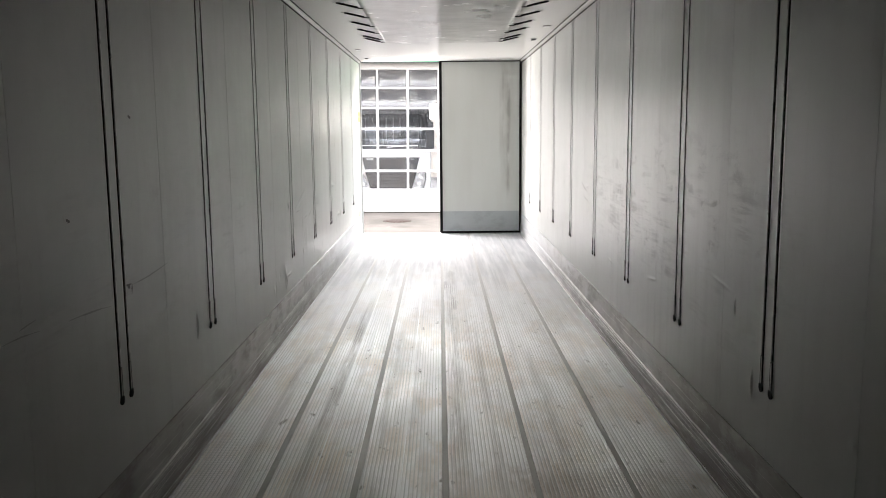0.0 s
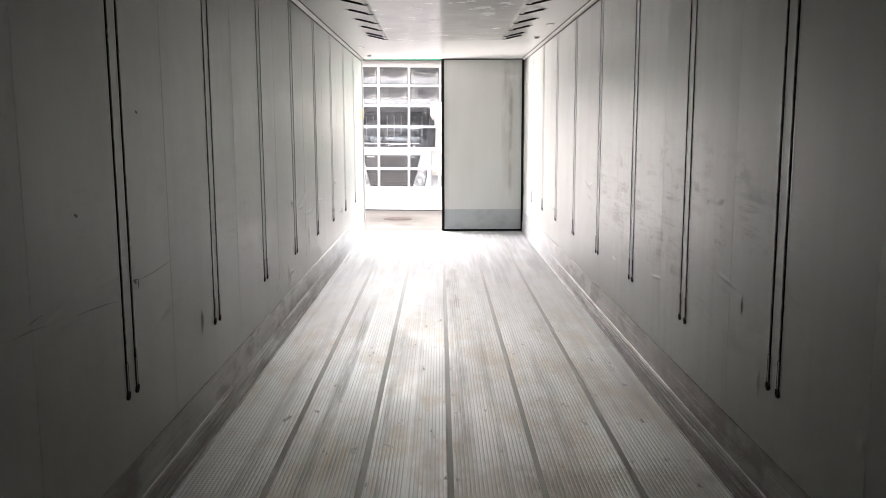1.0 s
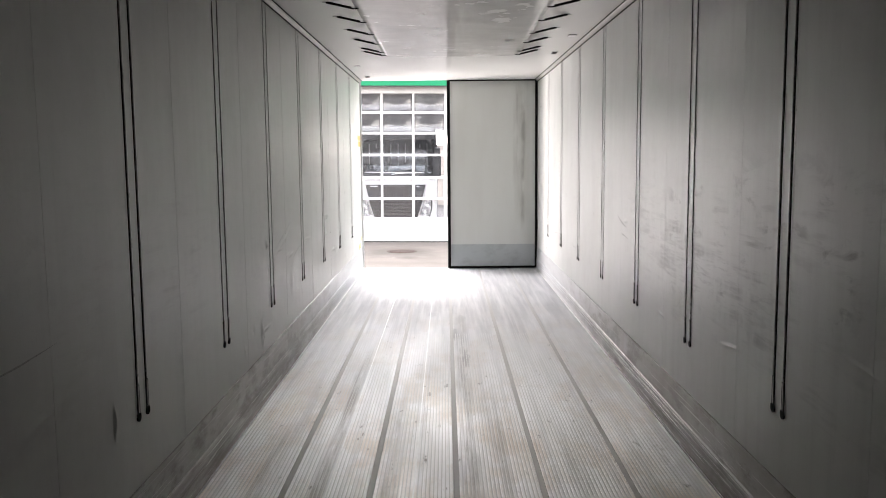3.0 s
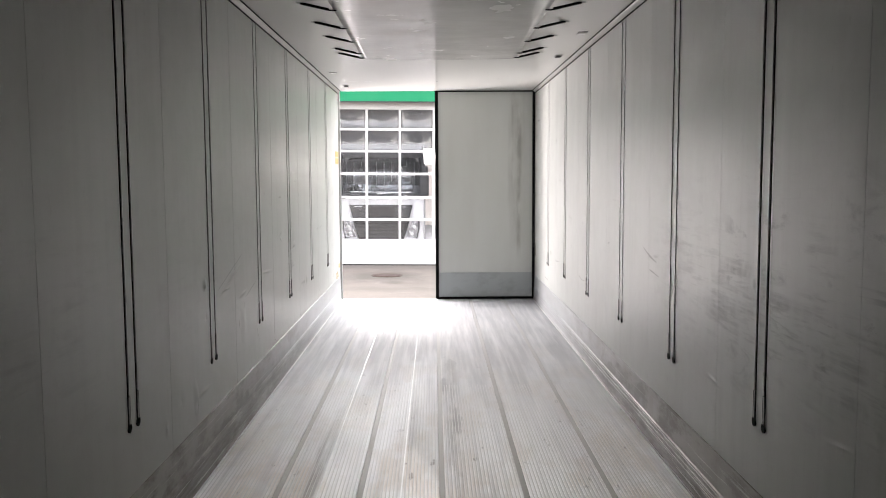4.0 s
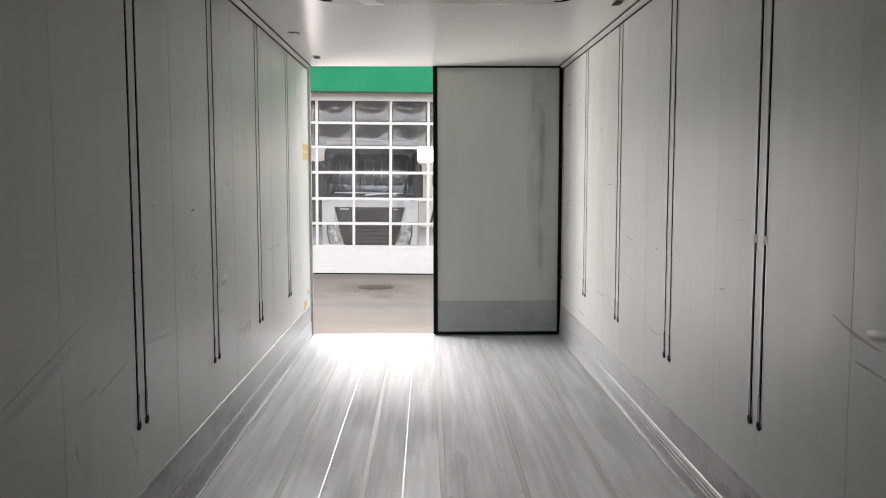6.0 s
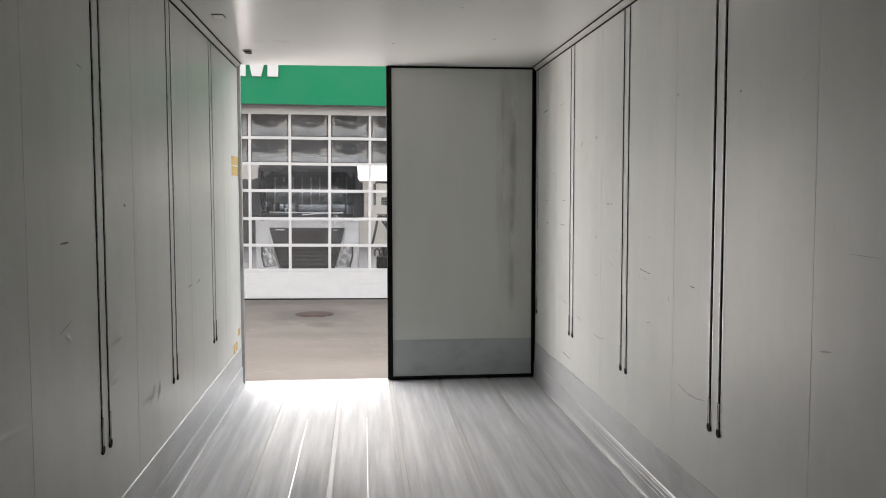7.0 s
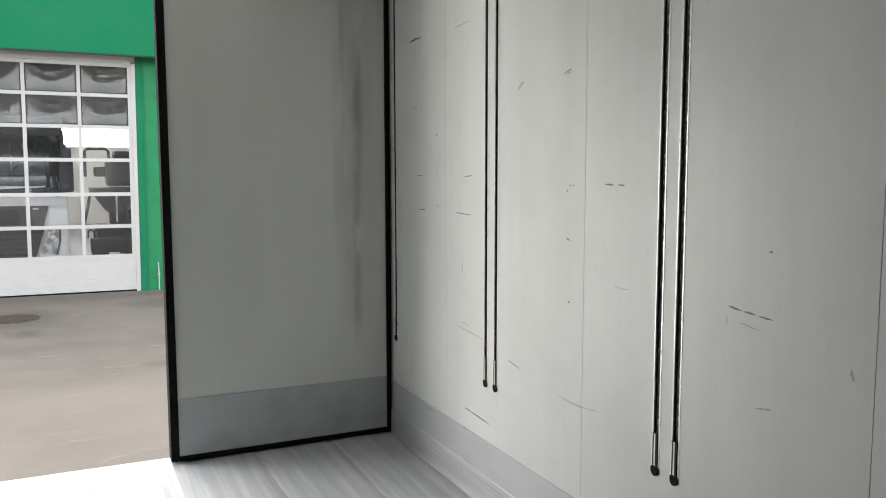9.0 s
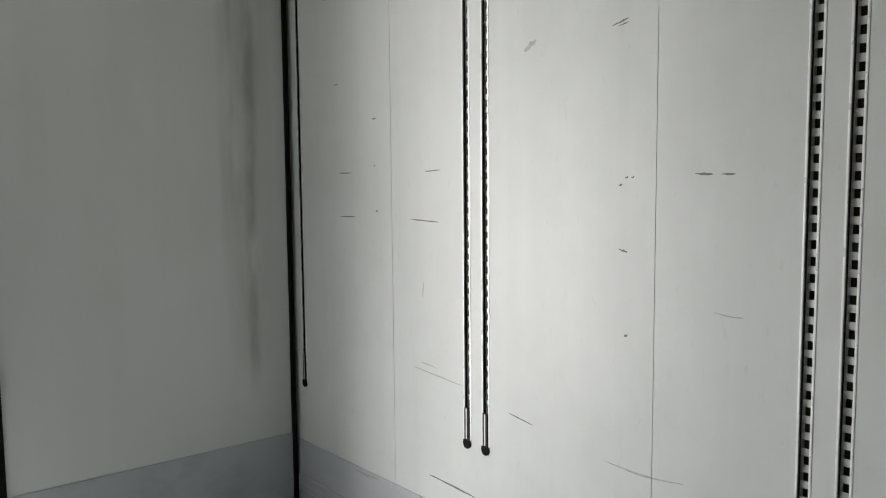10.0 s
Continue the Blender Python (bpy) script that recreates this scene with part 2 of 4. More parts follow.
km = Mat("scratched_kick_plate", (0.6, 0.612, 0.63), 0.42, 0.3)
kpos = km.height()
kworn = km.ramp(kpos[1], 10.0, 5.6, 0.06, 1.0)
km.blend(km.maths("MULTIPLY", kworn, km.ramp(km.noise((6, 0.8, 1.2), 6, 0.65), 0.36, 0.58, 0.6, 0.95)), (0.25, 0.23, 0.207))
km.blend(km.maths("MULTIPLY", kworn, km.ramp(km.noise((6, 3.2, 2), 5, 0.65), 0.5, 0.6, 0, 0.6)), (0.33, 0.315, 0.29))
km.blend(km.maths("MULTIPLY", kworn, km.ramp(km.noise((6, 3, 8), 5, 0.65), 0.48, 0.6, 0, 0.8)), (0.16, 0.142, 0.124))
# dirt in the foot's ridges, with the shade along the foot painted in
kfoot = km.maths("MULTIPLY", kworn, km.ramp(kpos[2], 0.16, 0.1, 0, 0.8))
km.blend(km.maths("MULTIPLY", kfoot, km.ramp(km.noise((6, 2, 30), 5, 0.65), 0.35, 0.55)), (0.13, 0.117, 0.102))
# long bright scratches, more of them low down
kline = km.ramp(km.noise((20, 1.1, 110), 4, 0.6), 0.6, 0.66, 0, 0.85)
km.blend(km.maths("MULTIPLY", kworn, km.maths("MULTIPLY", kline, km.ramp(kpos[2], 0.3, 0.1, 0.3, 1.0))), (0.78, 0.78, 0.76))
km.blend(km.ramp(km.noise((8, 2.5, 50), 4, 0.6, distortion=0.6), 0.66, 0.71, 0, 0.4), (0.22, 0.21, 0.2))
km.rough(km.noise((8, 2, 12), 4), 0.3, 0.46)
km.bump(km.noise((20, 3, 60), 4), 0.4, 0.003)
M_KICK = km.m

def plain(name, color, rough=0.5, metal=0.0, var=0.25, scale=8.0, bump=0.1, shine=0.5):
    p = Mat(name, color, rough, metal)
    p.put("Specular IOR Level", shine)
    p.blend(p.ramp(p.noise((scale, scale, scale), 5), 0.45, 0.75, 0, 1), tuple(c * (1 - var) for c in color))
    p.rough(p.noise((scale * 2, scale * 2, scale * 2), 4), rough * 0.85, min(1, rough * 1.2))
    if bump:
        p.bump(p.noise((scale * 12, scale * 12, scale * 12), 3), bump, 0.002)
    return p.m


M_RAIL = plain("anodised_rail", (0.82, 0.82, 0.81), 0.34, 0.65, 0.1, 12, 0)
# near-white base stands for the doorway's reflection on the flanges
M_FLANGE = plain("bright_rail_flange", (0.93, 0.93, 0.92), 0.3, 0.25, 0.08, 12, 0)
M_COVER = plain("black_rail_cover", (0.016, 0.016, 0.016), 0.6, 0, 0.2, 12, 0.05, 0.2)
M_BLACK = plain("black_rubber", (0.006, 0.006, 0.006), 0.75, 0, 0.3, 20, 0.03, 0.15)
# near-black paint for the shade in the rail slots and behind their holes
M_SLOTSHADE = plain("slot_side_shade", (0.026, 0.024, 0.021), 0.7, 0, 0.3, 20, 0.05, 0.15)
M_VOID = plain("dark_cavity", (0.03, 0.029, 0.027), 0.9, 0, 0.2, 20, 0)
M_BULK = plain("grey_bulkhead", (0.4, 0.4, 0.39), 0.6, 0, 0.2, 3)
M_TRIM = plain("white_trim", (0.7, 0.7, 0.68), 0.35, 0, 0.15, 5)
M_TAPE = plain("dirty_clear_tape", (0.42, 0.42, 0.4), 0.35, 0, 0.5, 60, 0.4)
M_WEB = plain("dull_rail_web", (0.6, 0.59, 0.57), 0.42, 0.6, 0.3, 14)
M_STEEL = plain("galvanised_steel", (0.55, 0.56, 0.56), 0.4, 0.8, 0.25, 10)

om = Mat("door_panel_white", (0.61, 0.63, 0.605), 0.3)
om.blend(om.ramp(om.noise((5, 5, 0.6), 5), 0.45, 0.8, 0, 0.3), (0.5, 0.5, 0.47))
op = om.height()
def streak(x0, half, z0, z1, amount):
    wob = om.maths("ADD", op[0], om.ramp(om.noise((1, 1, 2), 3), 0.3, 0.7, -0.007, 0.007))
    off = om.maths("ABSOLUTE", om.maths("SUBTRACT", wob, x0), 0)
    m = om.maths("MULTIPLY", om.ramp(off, half, half * 0.3), om.maths("MULTIPLY", om.ramp(op[2], z0, z0 + 0.3), om.ramp(op[2], z1, z1 - 0.25)))
    om.blend(om.maths("MULTIPLY", om.maths("MULTIPLY", m, om.ramp(om.noise((8, 8, 2.2), 5), 0.3, 0.6)), amount), (0.27, 0.27, 0.25))
streak(1.03, 0.035, 0.5, 2.4, 0.65)
streak(1.02, 0.12, 0.6, 2.75, 0.4)
streak(0.945, 0.02, 1.3, 2.6, 0.35)
streak(0.91, 0.03, 1.1, 2.4, 0.22)
om.bump(om.noise((2, 2, 1.5), 2), 0.25, 0.01)
M_DOOR = om.m
dk = Mat("door_kick_grey", (0.42, 0.455, 0.465), 0.4, 0.3)
dk.blend(dk.ramp(dk.noise((6, 6, 9), 5), 0.5, 0.75, 0, 0.5), (0.28, 0.29, 0.3))
dk.bump(dk.noise((10, 10, 60), 4), 0.2, 0.002)
M_DKICK = dk.m

gm = Mat("concrete_yard", (0.186, 0.161, 0.137), 0.85)
gm.blend(gm.ramp(gm.noise((0.5, 0.5, 0.5), 6, 0.6), 0.4, 0.65, 0, 0.9), (0.138, 0.118, 0.1))
gm.blend(gm.ramp(gm.noise((1.7, 1.0, 1), 6, 0.7), 0.55, 0.75, 0, 0.6), (0.17, 0.15, 0.13))
gm.blend(gm.ramp(gm.noise((30, 30, 30), 4, 0.7), 0.5, 0.8, 0, 0.18), (0.3, 0.27, 0.24))
# pale worn tracks
gm.blend(gm.ramp(gm.noise((1.1, 2.6, 1), 6, 0.75, distortion=1.2), 0.58, 0.68, 0, 0.45), (0.29, 0.262, 0.232))
gpos = gm.height()
def stain_or_shade(x, y, rx, ry, amount):
    dx = gm.maths("DIVIDE", gm.maths("SUBTRACT", gpos[0], x), rx)
    dy = gm.maths("DIVIDE", gm.maths("SUBTRACT", gpos[1], y), ry)
    d = gm.maths("SQRT", gm.maths("ADD", gm.maths("MULTIPLY", dx, dx), gm.maths("MULTIPLY", dy, dy)), 0)
    d = gm.maths("ADD", d, gm.ramp(gm.noise((1.5, 1.5, 1), 5, 0.65), 0.3, 0.7, -0.35, 0.35))
    gm.blend(gm.ramp(d, 1.0, 0.3, 0, amount), (0.1, 0.088, 0.075))
stain_or_shade(-1.3, 22.7, 1.3, 1.5, 0.7)
# dark band along the gates, the building's shade painted into the ground
stain_or_shade(-1.2, 24.9, 6.0, 0.8, 0.65)
stain_or_shade(-1.0, 21.5, 0.4, 0.45, 0.75)
stain_or_shade(-1.1, 20.3, 1.6, 0.5, 0.4)
stain_or_shade(-3.2, 21.6, 0.7, 0.4, 0.45)
stain_or_shade(0.6, 18.8, 0.25, 0.2, 0.6)
stain_or_shade(1.3, 23.6, 0.9, 1.1, 0.5)
stain_or_shade(-2.6, 17.5, 1.5, 0.5, 0.3)
gm.bump(gm.noise((40, 40, 40), 5, 0.7), 0.25, 0.004)
M_GROUND = gm.m
M_GREEN = plain("green_cladding", (0.002, 0.178, 0.08), 0.75, 0, 0.03, 0.8, 0.02, 0.3)
M_GREEN_D = plain("green_pillar", (0.002, 0.22, 0.08), 0.6, 0, 0.12, 2.0, 0.02)
M_WHITE = plain("white_aluminium", (0.53, 0.525, 0.523), 0.4, 0, 0.06, 4, 0.02)
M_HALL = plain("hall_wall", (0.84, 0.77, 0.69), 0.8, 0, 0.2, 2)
# darker copy of the hall wall, the hall's unlit parts put into the colour
M_HALLSHADE = plain("hall_shade_paint", (0.07, 0.07, 0.072), 0.8, 0, 0.3, 1.5)
M_HALLFLOOR = plain("hall_floor", (0.25, 0.25, 0.25), 0.5, 0, 0.3, 2)
M_YELLOW = plain("yellow_label", (0.68, 0.47, 0.13), 0.5, 0, 0.3, 30)
M_MARK = plain("scuff_mark", (0.22, 0.22, 0.215), 0.6, 0, 0.4, 60, 0)
M_MARK_L = plain("faint_scuff", (0.5, 0.5, 0.485), 0.5, 0, 0.3, 60, 0)
M_RUST = plain("cast_iron", (0.085, 0.056, 0.045), 0.7, 0.3, 0.4, 14)
M_CAB = plain("white_cab_paint", (0.8, 0.8, 0.8), 0.25, 0, 0.06, 3, 0)
M_GREYP = plain("grey_plastic", (0.16, 0.16, 0.165), 0.5, 0, 0.2, 6)
M_DARKP = plain("dark_plastic", (0.022, 0.023, 0.025), 0.5, 0, 0.3, 10)
gl = Mat("acrylic_pane", (0.8, 0.8, 0.8), 0.03)
clear = gl.node("ShaderNodeBsdfTransparent")
clear.inputs["Color"].default_value = (0.94, 0.945, 0.955, 1)
shine = gl.node("ShaderNodeBsdfGlossy")
shine.inputs["Roughness"].default_value = 0.03
fres = gl.node("ShaderNodeFresnel", IOR=1.55)
both = gl.node("ShaderNodeMixShader")
gl.link(fres.outputs[0], both.inputs[0])
gl.link(clear.outputs[0], both.inputs[1])
gl.link(shine.outputs[0], both.inputs[2])
# a little diffuse white mixed in, a painted haze that lifts the blacks
veil = gl.node("ShaderNodeBsdfDiffuse")
veil.inputs["Color"].default_value = (0.75, 0.76, 0.78, 1)
veiled = gl.node("ShaderNodeMixShader")
gl.link(gl.ramp(gl.noise((1.6, 1.6, 0.8), 4, 0.6), 0.3, 0.7, 0.003, 0.014), veiled.inputs[0])
gl.link(both.outputs[0], veiled.inputs[1])
gl.link(veil.outputs[0], veiled.inputs[2])
gl.link(veiled.outputs[0], gl.t.nodes["Material Output"].inputs["Surface"])
M_PANE = gl.m
cg = Mat("cab_glass", (0.8, 0.8, 0.8), 0.03)
cclear = cg.node("ShaderNodeBsdfTransparent")
cclear.inputs["Color"].default_value = (0.86, 0.89, 0.9, 1)
cshine = cg.node("ShaderNodeBsdfGlossy")
cshine.inputs["Roughness"].default_value = 0.02
cfres = cg.node("ShaderNodeFresnel", IOR=1.7)
cmix = cg.node("ShaderNodeMixShader")
cg.link(cfres.outputs[0], cmix.inputs[0])
cg.link(cclear.outputs[0], cmix.inputs[1])
cg.link(cshine.outputs[0], cmix.inputs[2])
cg.link(cmix.outputs[0], cg.t.nodes["Material Output"].inputs["Surface"])
M_CABGLASS = cg.m
lg = Mat("headlight_lens", (0.3, 0.31, 0.32), 0.12, 0.6)
lg.blend(lg.ramp(lg.noise((14, 14, 9), 3), 0.5, 0.6), (0.85, 0.86, 0.88))
lg.bump(lg.noise((60, 60, 60), 2), 0.6, 0.004)
M_LENS = lg.m


# ---- mesh helpers ----
def mesh_of(bm, name, material, smooth=False):
    me = bpy.data.meshes.new(name)
    bmesh.ops.recalc_face_normals(bm, faces=bm.faces)
    bm.to_mesh(me)
    bm.free()
    for mt in material if isinstance(material, (list, tuple)) else [material]:
        me.materials.append(mt)
    if smooth:
        for p in me.polygons:
            p.use_smooth = True
    return me


def thing(name, label, category, at=(0, 0, 0), group="", kind=""):
    ob = new(name)
    ob.location = at
    return tagged(ob, label, category, group, kind)


def part(name, bm, material, parent, label="", smooth=False):
    ob = new(name, bm if isinstance(bm, bpy.types.Mesh) else mesh_of(bm, name, material, smooth))
    ob.parent = parent
    return tagged(ob, label)


def box(bm, x0, x1, y0, y1, z0, z1, bevel=0.0):
    r = bmesh.ops.create_cube(bm, size=1, matrix=Matrix.LocRotScale(((x0 + x1) / 2, (y0 + y1) / 2, (z0 + z1) / 2), None, (x1 - x0, y1 - y0, z1 - z0)))
    if bevel:
        es = list({e for v in r["verts"] for e in v.link_edges})
        bmesh.ops.bevel(bm, geom=es, offset=bevel, segments=2, affect="EDGES", profile=0.7)
    return bm


def boxes(*bs, bevel=0.0):
    bm = bmesh.new()
    for b in bs:
        box(bm, *b, bevel=bevel)
    return bm


def sweep(profile, y0, y1, cuts=1):
    """An open profile of (x, z) points drawn along y."""
    bm = bmesh.new()
    rows = []
    for i in range(cuts + 1):
        y = y0 + (y1 - y0) * i / cuts
        rows.append([bm.verts.new((x, y, z)) for x, z in profile])
    for a, b in zip(rows, rows[1:]):
        for p in range(len(profile) - 1):
            bm.faces.new((a[p], a[p + 1], b[p + 1], b[p]))
    return bm


def tube(bm, points, r, seg=8):
    """A round bar through the points."""
    pts = [Vector(p) for p in points]
    rings = []
    for i, p in enumerate(pts):
        d = (pts[min(i + 1, len(pts) - 1)] - pts[max(i - 1, 0)]).normalized()
        q = d.to_track_quat("Z", "Y")
        rings.append([bm.verts.new(p + q @ Vector((r * math.cos(2 * math.pi * k / seg), r * math.sin(2 * math.pi * k / seg), 0))) for k in range(seg)])
    for a, b in zip(rings, rings[1:]):
        for k in range(seg):
            bm.faces.new((a[k], a[(k + 1) % seg], b[(k + 1) % seg], b[k]))
    bm.faces.new(rings[0])
    bm.faces.new(rings[-1])
    return bm


def structure(name, bm, material, label, category, smooth=False):
    ob = new(name, mesh_of(bm, name, material, smooth))
    return tagged(ob, label, category, kind="structure")


def prism(outline, y0, y1, bm=None):
    """A flat outline of (x, z) points, extruded from y0 to y1."""
    bm = bm or bmesh.new()
    a = [bm.verts.new((x, y0, z)) for x, z in outline]
    b = [bm.verts.new((x, y1, z)) for x, z in outline]
    bm.faces.new(a)
    bm.faces.new(b[::-1])
    n = len(a)
    for i in range(n):
        bm.faces.new((a[i], a[(i + 1) % n], b[(i + 1) % n], b[i]))
    return bm


# ---- the trailer's box ----
W, H = 1.235, 2.62            # half width, height
FRONT, REAR = -1.3, 12.365      # bulkhead, plane of the closed door
GROUND = -0.93
# nearer rail of each pair, and panel seams, by side
RAILS = {1: (-1.07, 0.15, 1.365, 2.581, 3.794, 5.006, 6.22, 7.455, 8.69, 9.913, 11.107, 12.303),
         -1: (-1.08, 0.15, 1.37, 2.59, 3.824, 5.074, 6.284, 7.515, 8.713, 9.929, 11.147, 12.36)}
SEAMS = {1: (-1.73, -0.51, 0.7, 1.922, 3.15, 4.315, 5.556, 6.778, 8.0, 9.222, 10.433, 11.628, 12.85),
         -1: (-1.76, -0.53, 0.7, 1.902, 3.16, 4.38, 5.6, 6.85, 8.046, 9.24, 10.46, 11.68, 12.9)}
GAP = 0.094
RAIL_Z0, RAIL_Z1 = 0.577, 2.586

floor = structure("floor", boxes((-W - 0.06, W + 0.06, FRONT - 0.1, REAR + 0.09, -0.16, -0.012)), M_JOINT, "grey aluminium deck of the empty trailer", "floor")
ceiling = structure("ceiling", boxes((-W - 0.06, W + 0.06, FRONT - 0.1, REAR + 0.05, H, H + 0.1)), M_CEIL, "glossy white trailer ceiling", "ceiling")
wall_front = structure("wall_front", boxes((-W - 0.06, W + 0.06, FRONT - 0.1, FRONT, 0.0, H - 0.001)), M_BULK, "plain grey bulkhead closing the trailer", "wall")
wall_right = structure("wall_right", boxes((W + 0.034, W + 0.08, FRONT, REAR + 0.075, -0.012, H - 0.002)), M_VOID, "white trailer wall with vertical double rails", "wall")
wall_left = structure("wall_left", boxes((-W - 0.08, -W - 0.034, FRONT, REAR + 0.075, -0.012, H - 0.002)), M_VOID, "white trailer wall with vertical double rails", "wall")


for side, parent in ((1, wall_right), (-1, wall_left)):
    part("outer_skin", boxes((*sorted((side * (W + 0.081), side * (W + 0.1))), FRONT - 0.1, REAR + 0.05, -0.16, H + 0.1)), M_TRIM, parent, "white outer skin")


def panel_mesh(length, holes, material, name):
    """A wall panel, its face at x = 0 looking to -x, from y = 0 to length, with slots for the rails."""
    bm = bmesh.new()
    ys = sorted({0.0, length, *[v for h in holes for v in h]})
    zs = [0.0, RAIL_Z0 - 0.004, RAIL_Z1 + 0.002, H - 0.004]
    def hole(y, z):
        return zs[1] < z < zs[2] and any(a < y < b for a, b in holes)
    grid = {(i, j): bm.verts.new((0, y, z)) for i, y in enumerate(ys) for j, z in enumerate(zs)}
    for i in range(len(ys) - 1):
        for j in range(3):
            if not hole((ys[i] + ys[i + 1]) / 2, (zs[j] + zs[j + 1]) / 2):
                bm.faces.new((grid[i, j], grid[i, j + 1], grid[i + 1, j + 1], grid[i + 1, j]))
    edges = [e for e in bm.edges if len(e.link_faces) == 1]
    out = bmesh.ops.extrude_edge_only(bm, edges=edges)
    bmesh.ops.translate(bm, vec=(0.03, 0, 0), verts=[v for v in out["geom"] if isinstance(v, bmesh.types.BMVert)])
    return mesh_of(bm, name, material)


HALF = 0.0142
def rail_places(side):
    return [c for near in RAILS[side] for c in (near, near + GAP) if FRONT + 0.05 < c < REAR - 0.01]


def slots(side, seam, length):
    hs = []
    for c in rail_places(side):
            if seam < c - HALF and c + HALF < seam + length and c < REAR - 0.01:
                hs.append((c - HALF - seam, c + HALF - seam))
    return hs


for side, parent, mat in ((1, wall_right, M_WALL_R), (-1, wall_left, M_WALL_L)):
    for seam, upto in zip(SEAMS[side], SEAMS[side][1:]):
        y0, y1 = max(seam, FRONT) + 0.0012, min(upto, REAR + 0.075) - 0.0012
        me = panel_mesh(y1 - y0, slots(side, y0, y1 - y0), mat, "wall_panel")
        p = new("wall_panel", me)
        p.parent = parent
        p.matrix_basis = Matrix.Translation((side * W, y0, 0)) @ Matrix.Diagonal((side, 1, 1, 1))


# ---- rails let into the walls ----
RH = RAIL_Z1 - RAIL_Z0
def rail_meshes():
    a, d = 0.0132, 0.0125
    bm = bmesh.new()
    lip = [(0.004, a), (-0.0012, a), (-0.0017, a + 0.0007), (-0.0018, a + 0.0034), (-0.0016, a + 0.006), (-0.001, a + 0.0066), (0.004, a + 0.0066)]
    for q in (-1, 1):
        low = [bm.verts.new((x, q * y, 0)) for x, y in lip]
        top = [bm.verts.new((x, q * y, RH)) for x, y in lip]
        for k in range(len(lip)):
            n = (k + 1) % len(lip)
            bm.faces.new((low[k], low[n], top[n], top[k]))
    channel = mesh_of(bm, "channel", M_FLANGE)
    # rear web with square holes
    bm = bmesh.new()
    z, step, hh, hw = 0.13, 0.0392, 0.021, 0.0104
    box(bm, d - 0.0012, d, -a, -hw, 0, RH)
    box(bm, d - 0.0012, d, hw, a, 0, RH)
    last = 0.0
    while z < RH - 0.03:
        box(bm, d - 0.0012, d, -hw, hw, last, z)
        last = z + hh
        z += step
    web = mesh_of(bm, "web", M_WEB)
    bm = bmesh.new()
    # slot sides, blackened to stand for the shade inside
    for q in (-1, 1):
        box(bm, 0.0006, d, *sorted((q * a, q * (a + 0.0008))), 0, RH)
    slot_sides = mesh_of(bm, "slot_lining", M_SLOTSHADE)
    cover = mesh_of(boxes((-0.0045, 0.004, -0.0115, 0.0125, 0.012, 0.125), bevel=0.001), "cover", M_COVER)
    bm = bmesh.new()
    n = 10
    ring = [(0.0185 * math.cos(math.pi + math.pi * i / n), 0.0185 * math.sin(math.pi + math.pi * i / n)) for i in range(n + 1)] + [(0.0175, 0.012), (-0.0175, 0.012)]
    f = [bm.verts.new((-0.0055, y, z)) for y, z in ring]
    b = [bm.verts.new((0.006, y, z)) for y, z in ring]
    bm.faces.new(f)
    bm.faces.new(b[::-1])
    for i in range(len(ring)):
        bm.faces.new((f[i], f[(i + 1) % len(ring)], b[(i + 1) % len(ring)], b[i]))
    cap = mesh_of(bm, "end_cap", M_BLACK)
    strip = mesh_of(boxes((-0.0051, -0.0045, -0.002, 0.0045, 0.016, 0.124)), "strip", M_WEB)
    return channel, web, slot_sides, cover, strip, cap


CHANNEL, WEB, SLOT_SIDES, COVER, STRIP, CAP = rail_meshes()
rail = thing("wall_rail", "perforated aluminium rail let into the white wall", "wall rail", group="vertical rails in the walls")
part("channel", CHANNEL, None, rail)
part("web", WEB, None, rail, "dull perforated web")
part("slot_lining", SLOT_SIDES, None, rail, "slot sides blackened for the shade inside")
c = part("cover", COVER, None, rail, "black rail cover")
part("strip", STRIP, None, c, "pale front strip")
part("end_cap", CAP, None, rail, "rounded black rubber end cap")
first = True
for side in (1, -1):
    for c in rail_places(side):
        m = Matrix.Translation((side * W, c, RAIL_Z0)) @ Matrix.Diagonal((side, 1, 1, 1))
        if first:
            rail.matrix_basis, first = m, False
        else:
            copy_thing(rail, m)

# pale tape wrapped over a pair of rails
for c in (7.455, 7.549):
    tape = boxes((W - 0.0026, W - 0.0012, c - 0.019, c + 0.018, 1.3, 1.336), bevel=0.0004)
    ob = new("tape", mesh_of(tape, "tape", M_TAPE))
    tagged(ob, "small piece of silvery tape across a wall rail", "tape", "tape on the rails")

# coving between walls and ceiling, and its dark joints
for side in (1, -1):
    pr = [(side * (W - 0.001), 2.596), (side * (W - 0.007), 2.598), (side * (W - 0.024), 2.605), (side * (W - 0.033), 2.613), (side * (W - 0.036), H - 0.001)]
    structure("trim", sweep(pr, FRONT, REAR + 0.02), M_TRIM, "white coving along the ceiling edge", "trim", True)
    structure("trim", boxes((min(side * (W - 0.0002), side * (W - 0.005)), max(side * (W - 0.0002), side * (W - 0.005)), FRONT, REAR, 2.5875, 2.5955)), M_BLACK, "dark rubber joint under the coving", "trim")
    structure("trim", boxes((min(side * (W - 0.037), side * (W - 0.045)), max(side * (W - 0.037), side * (W - 0.045)), FRONT, REAR, H - 0.005, H - 0.0005)), M_BLACK, "dark rubber joint along the ceiling", "trim")

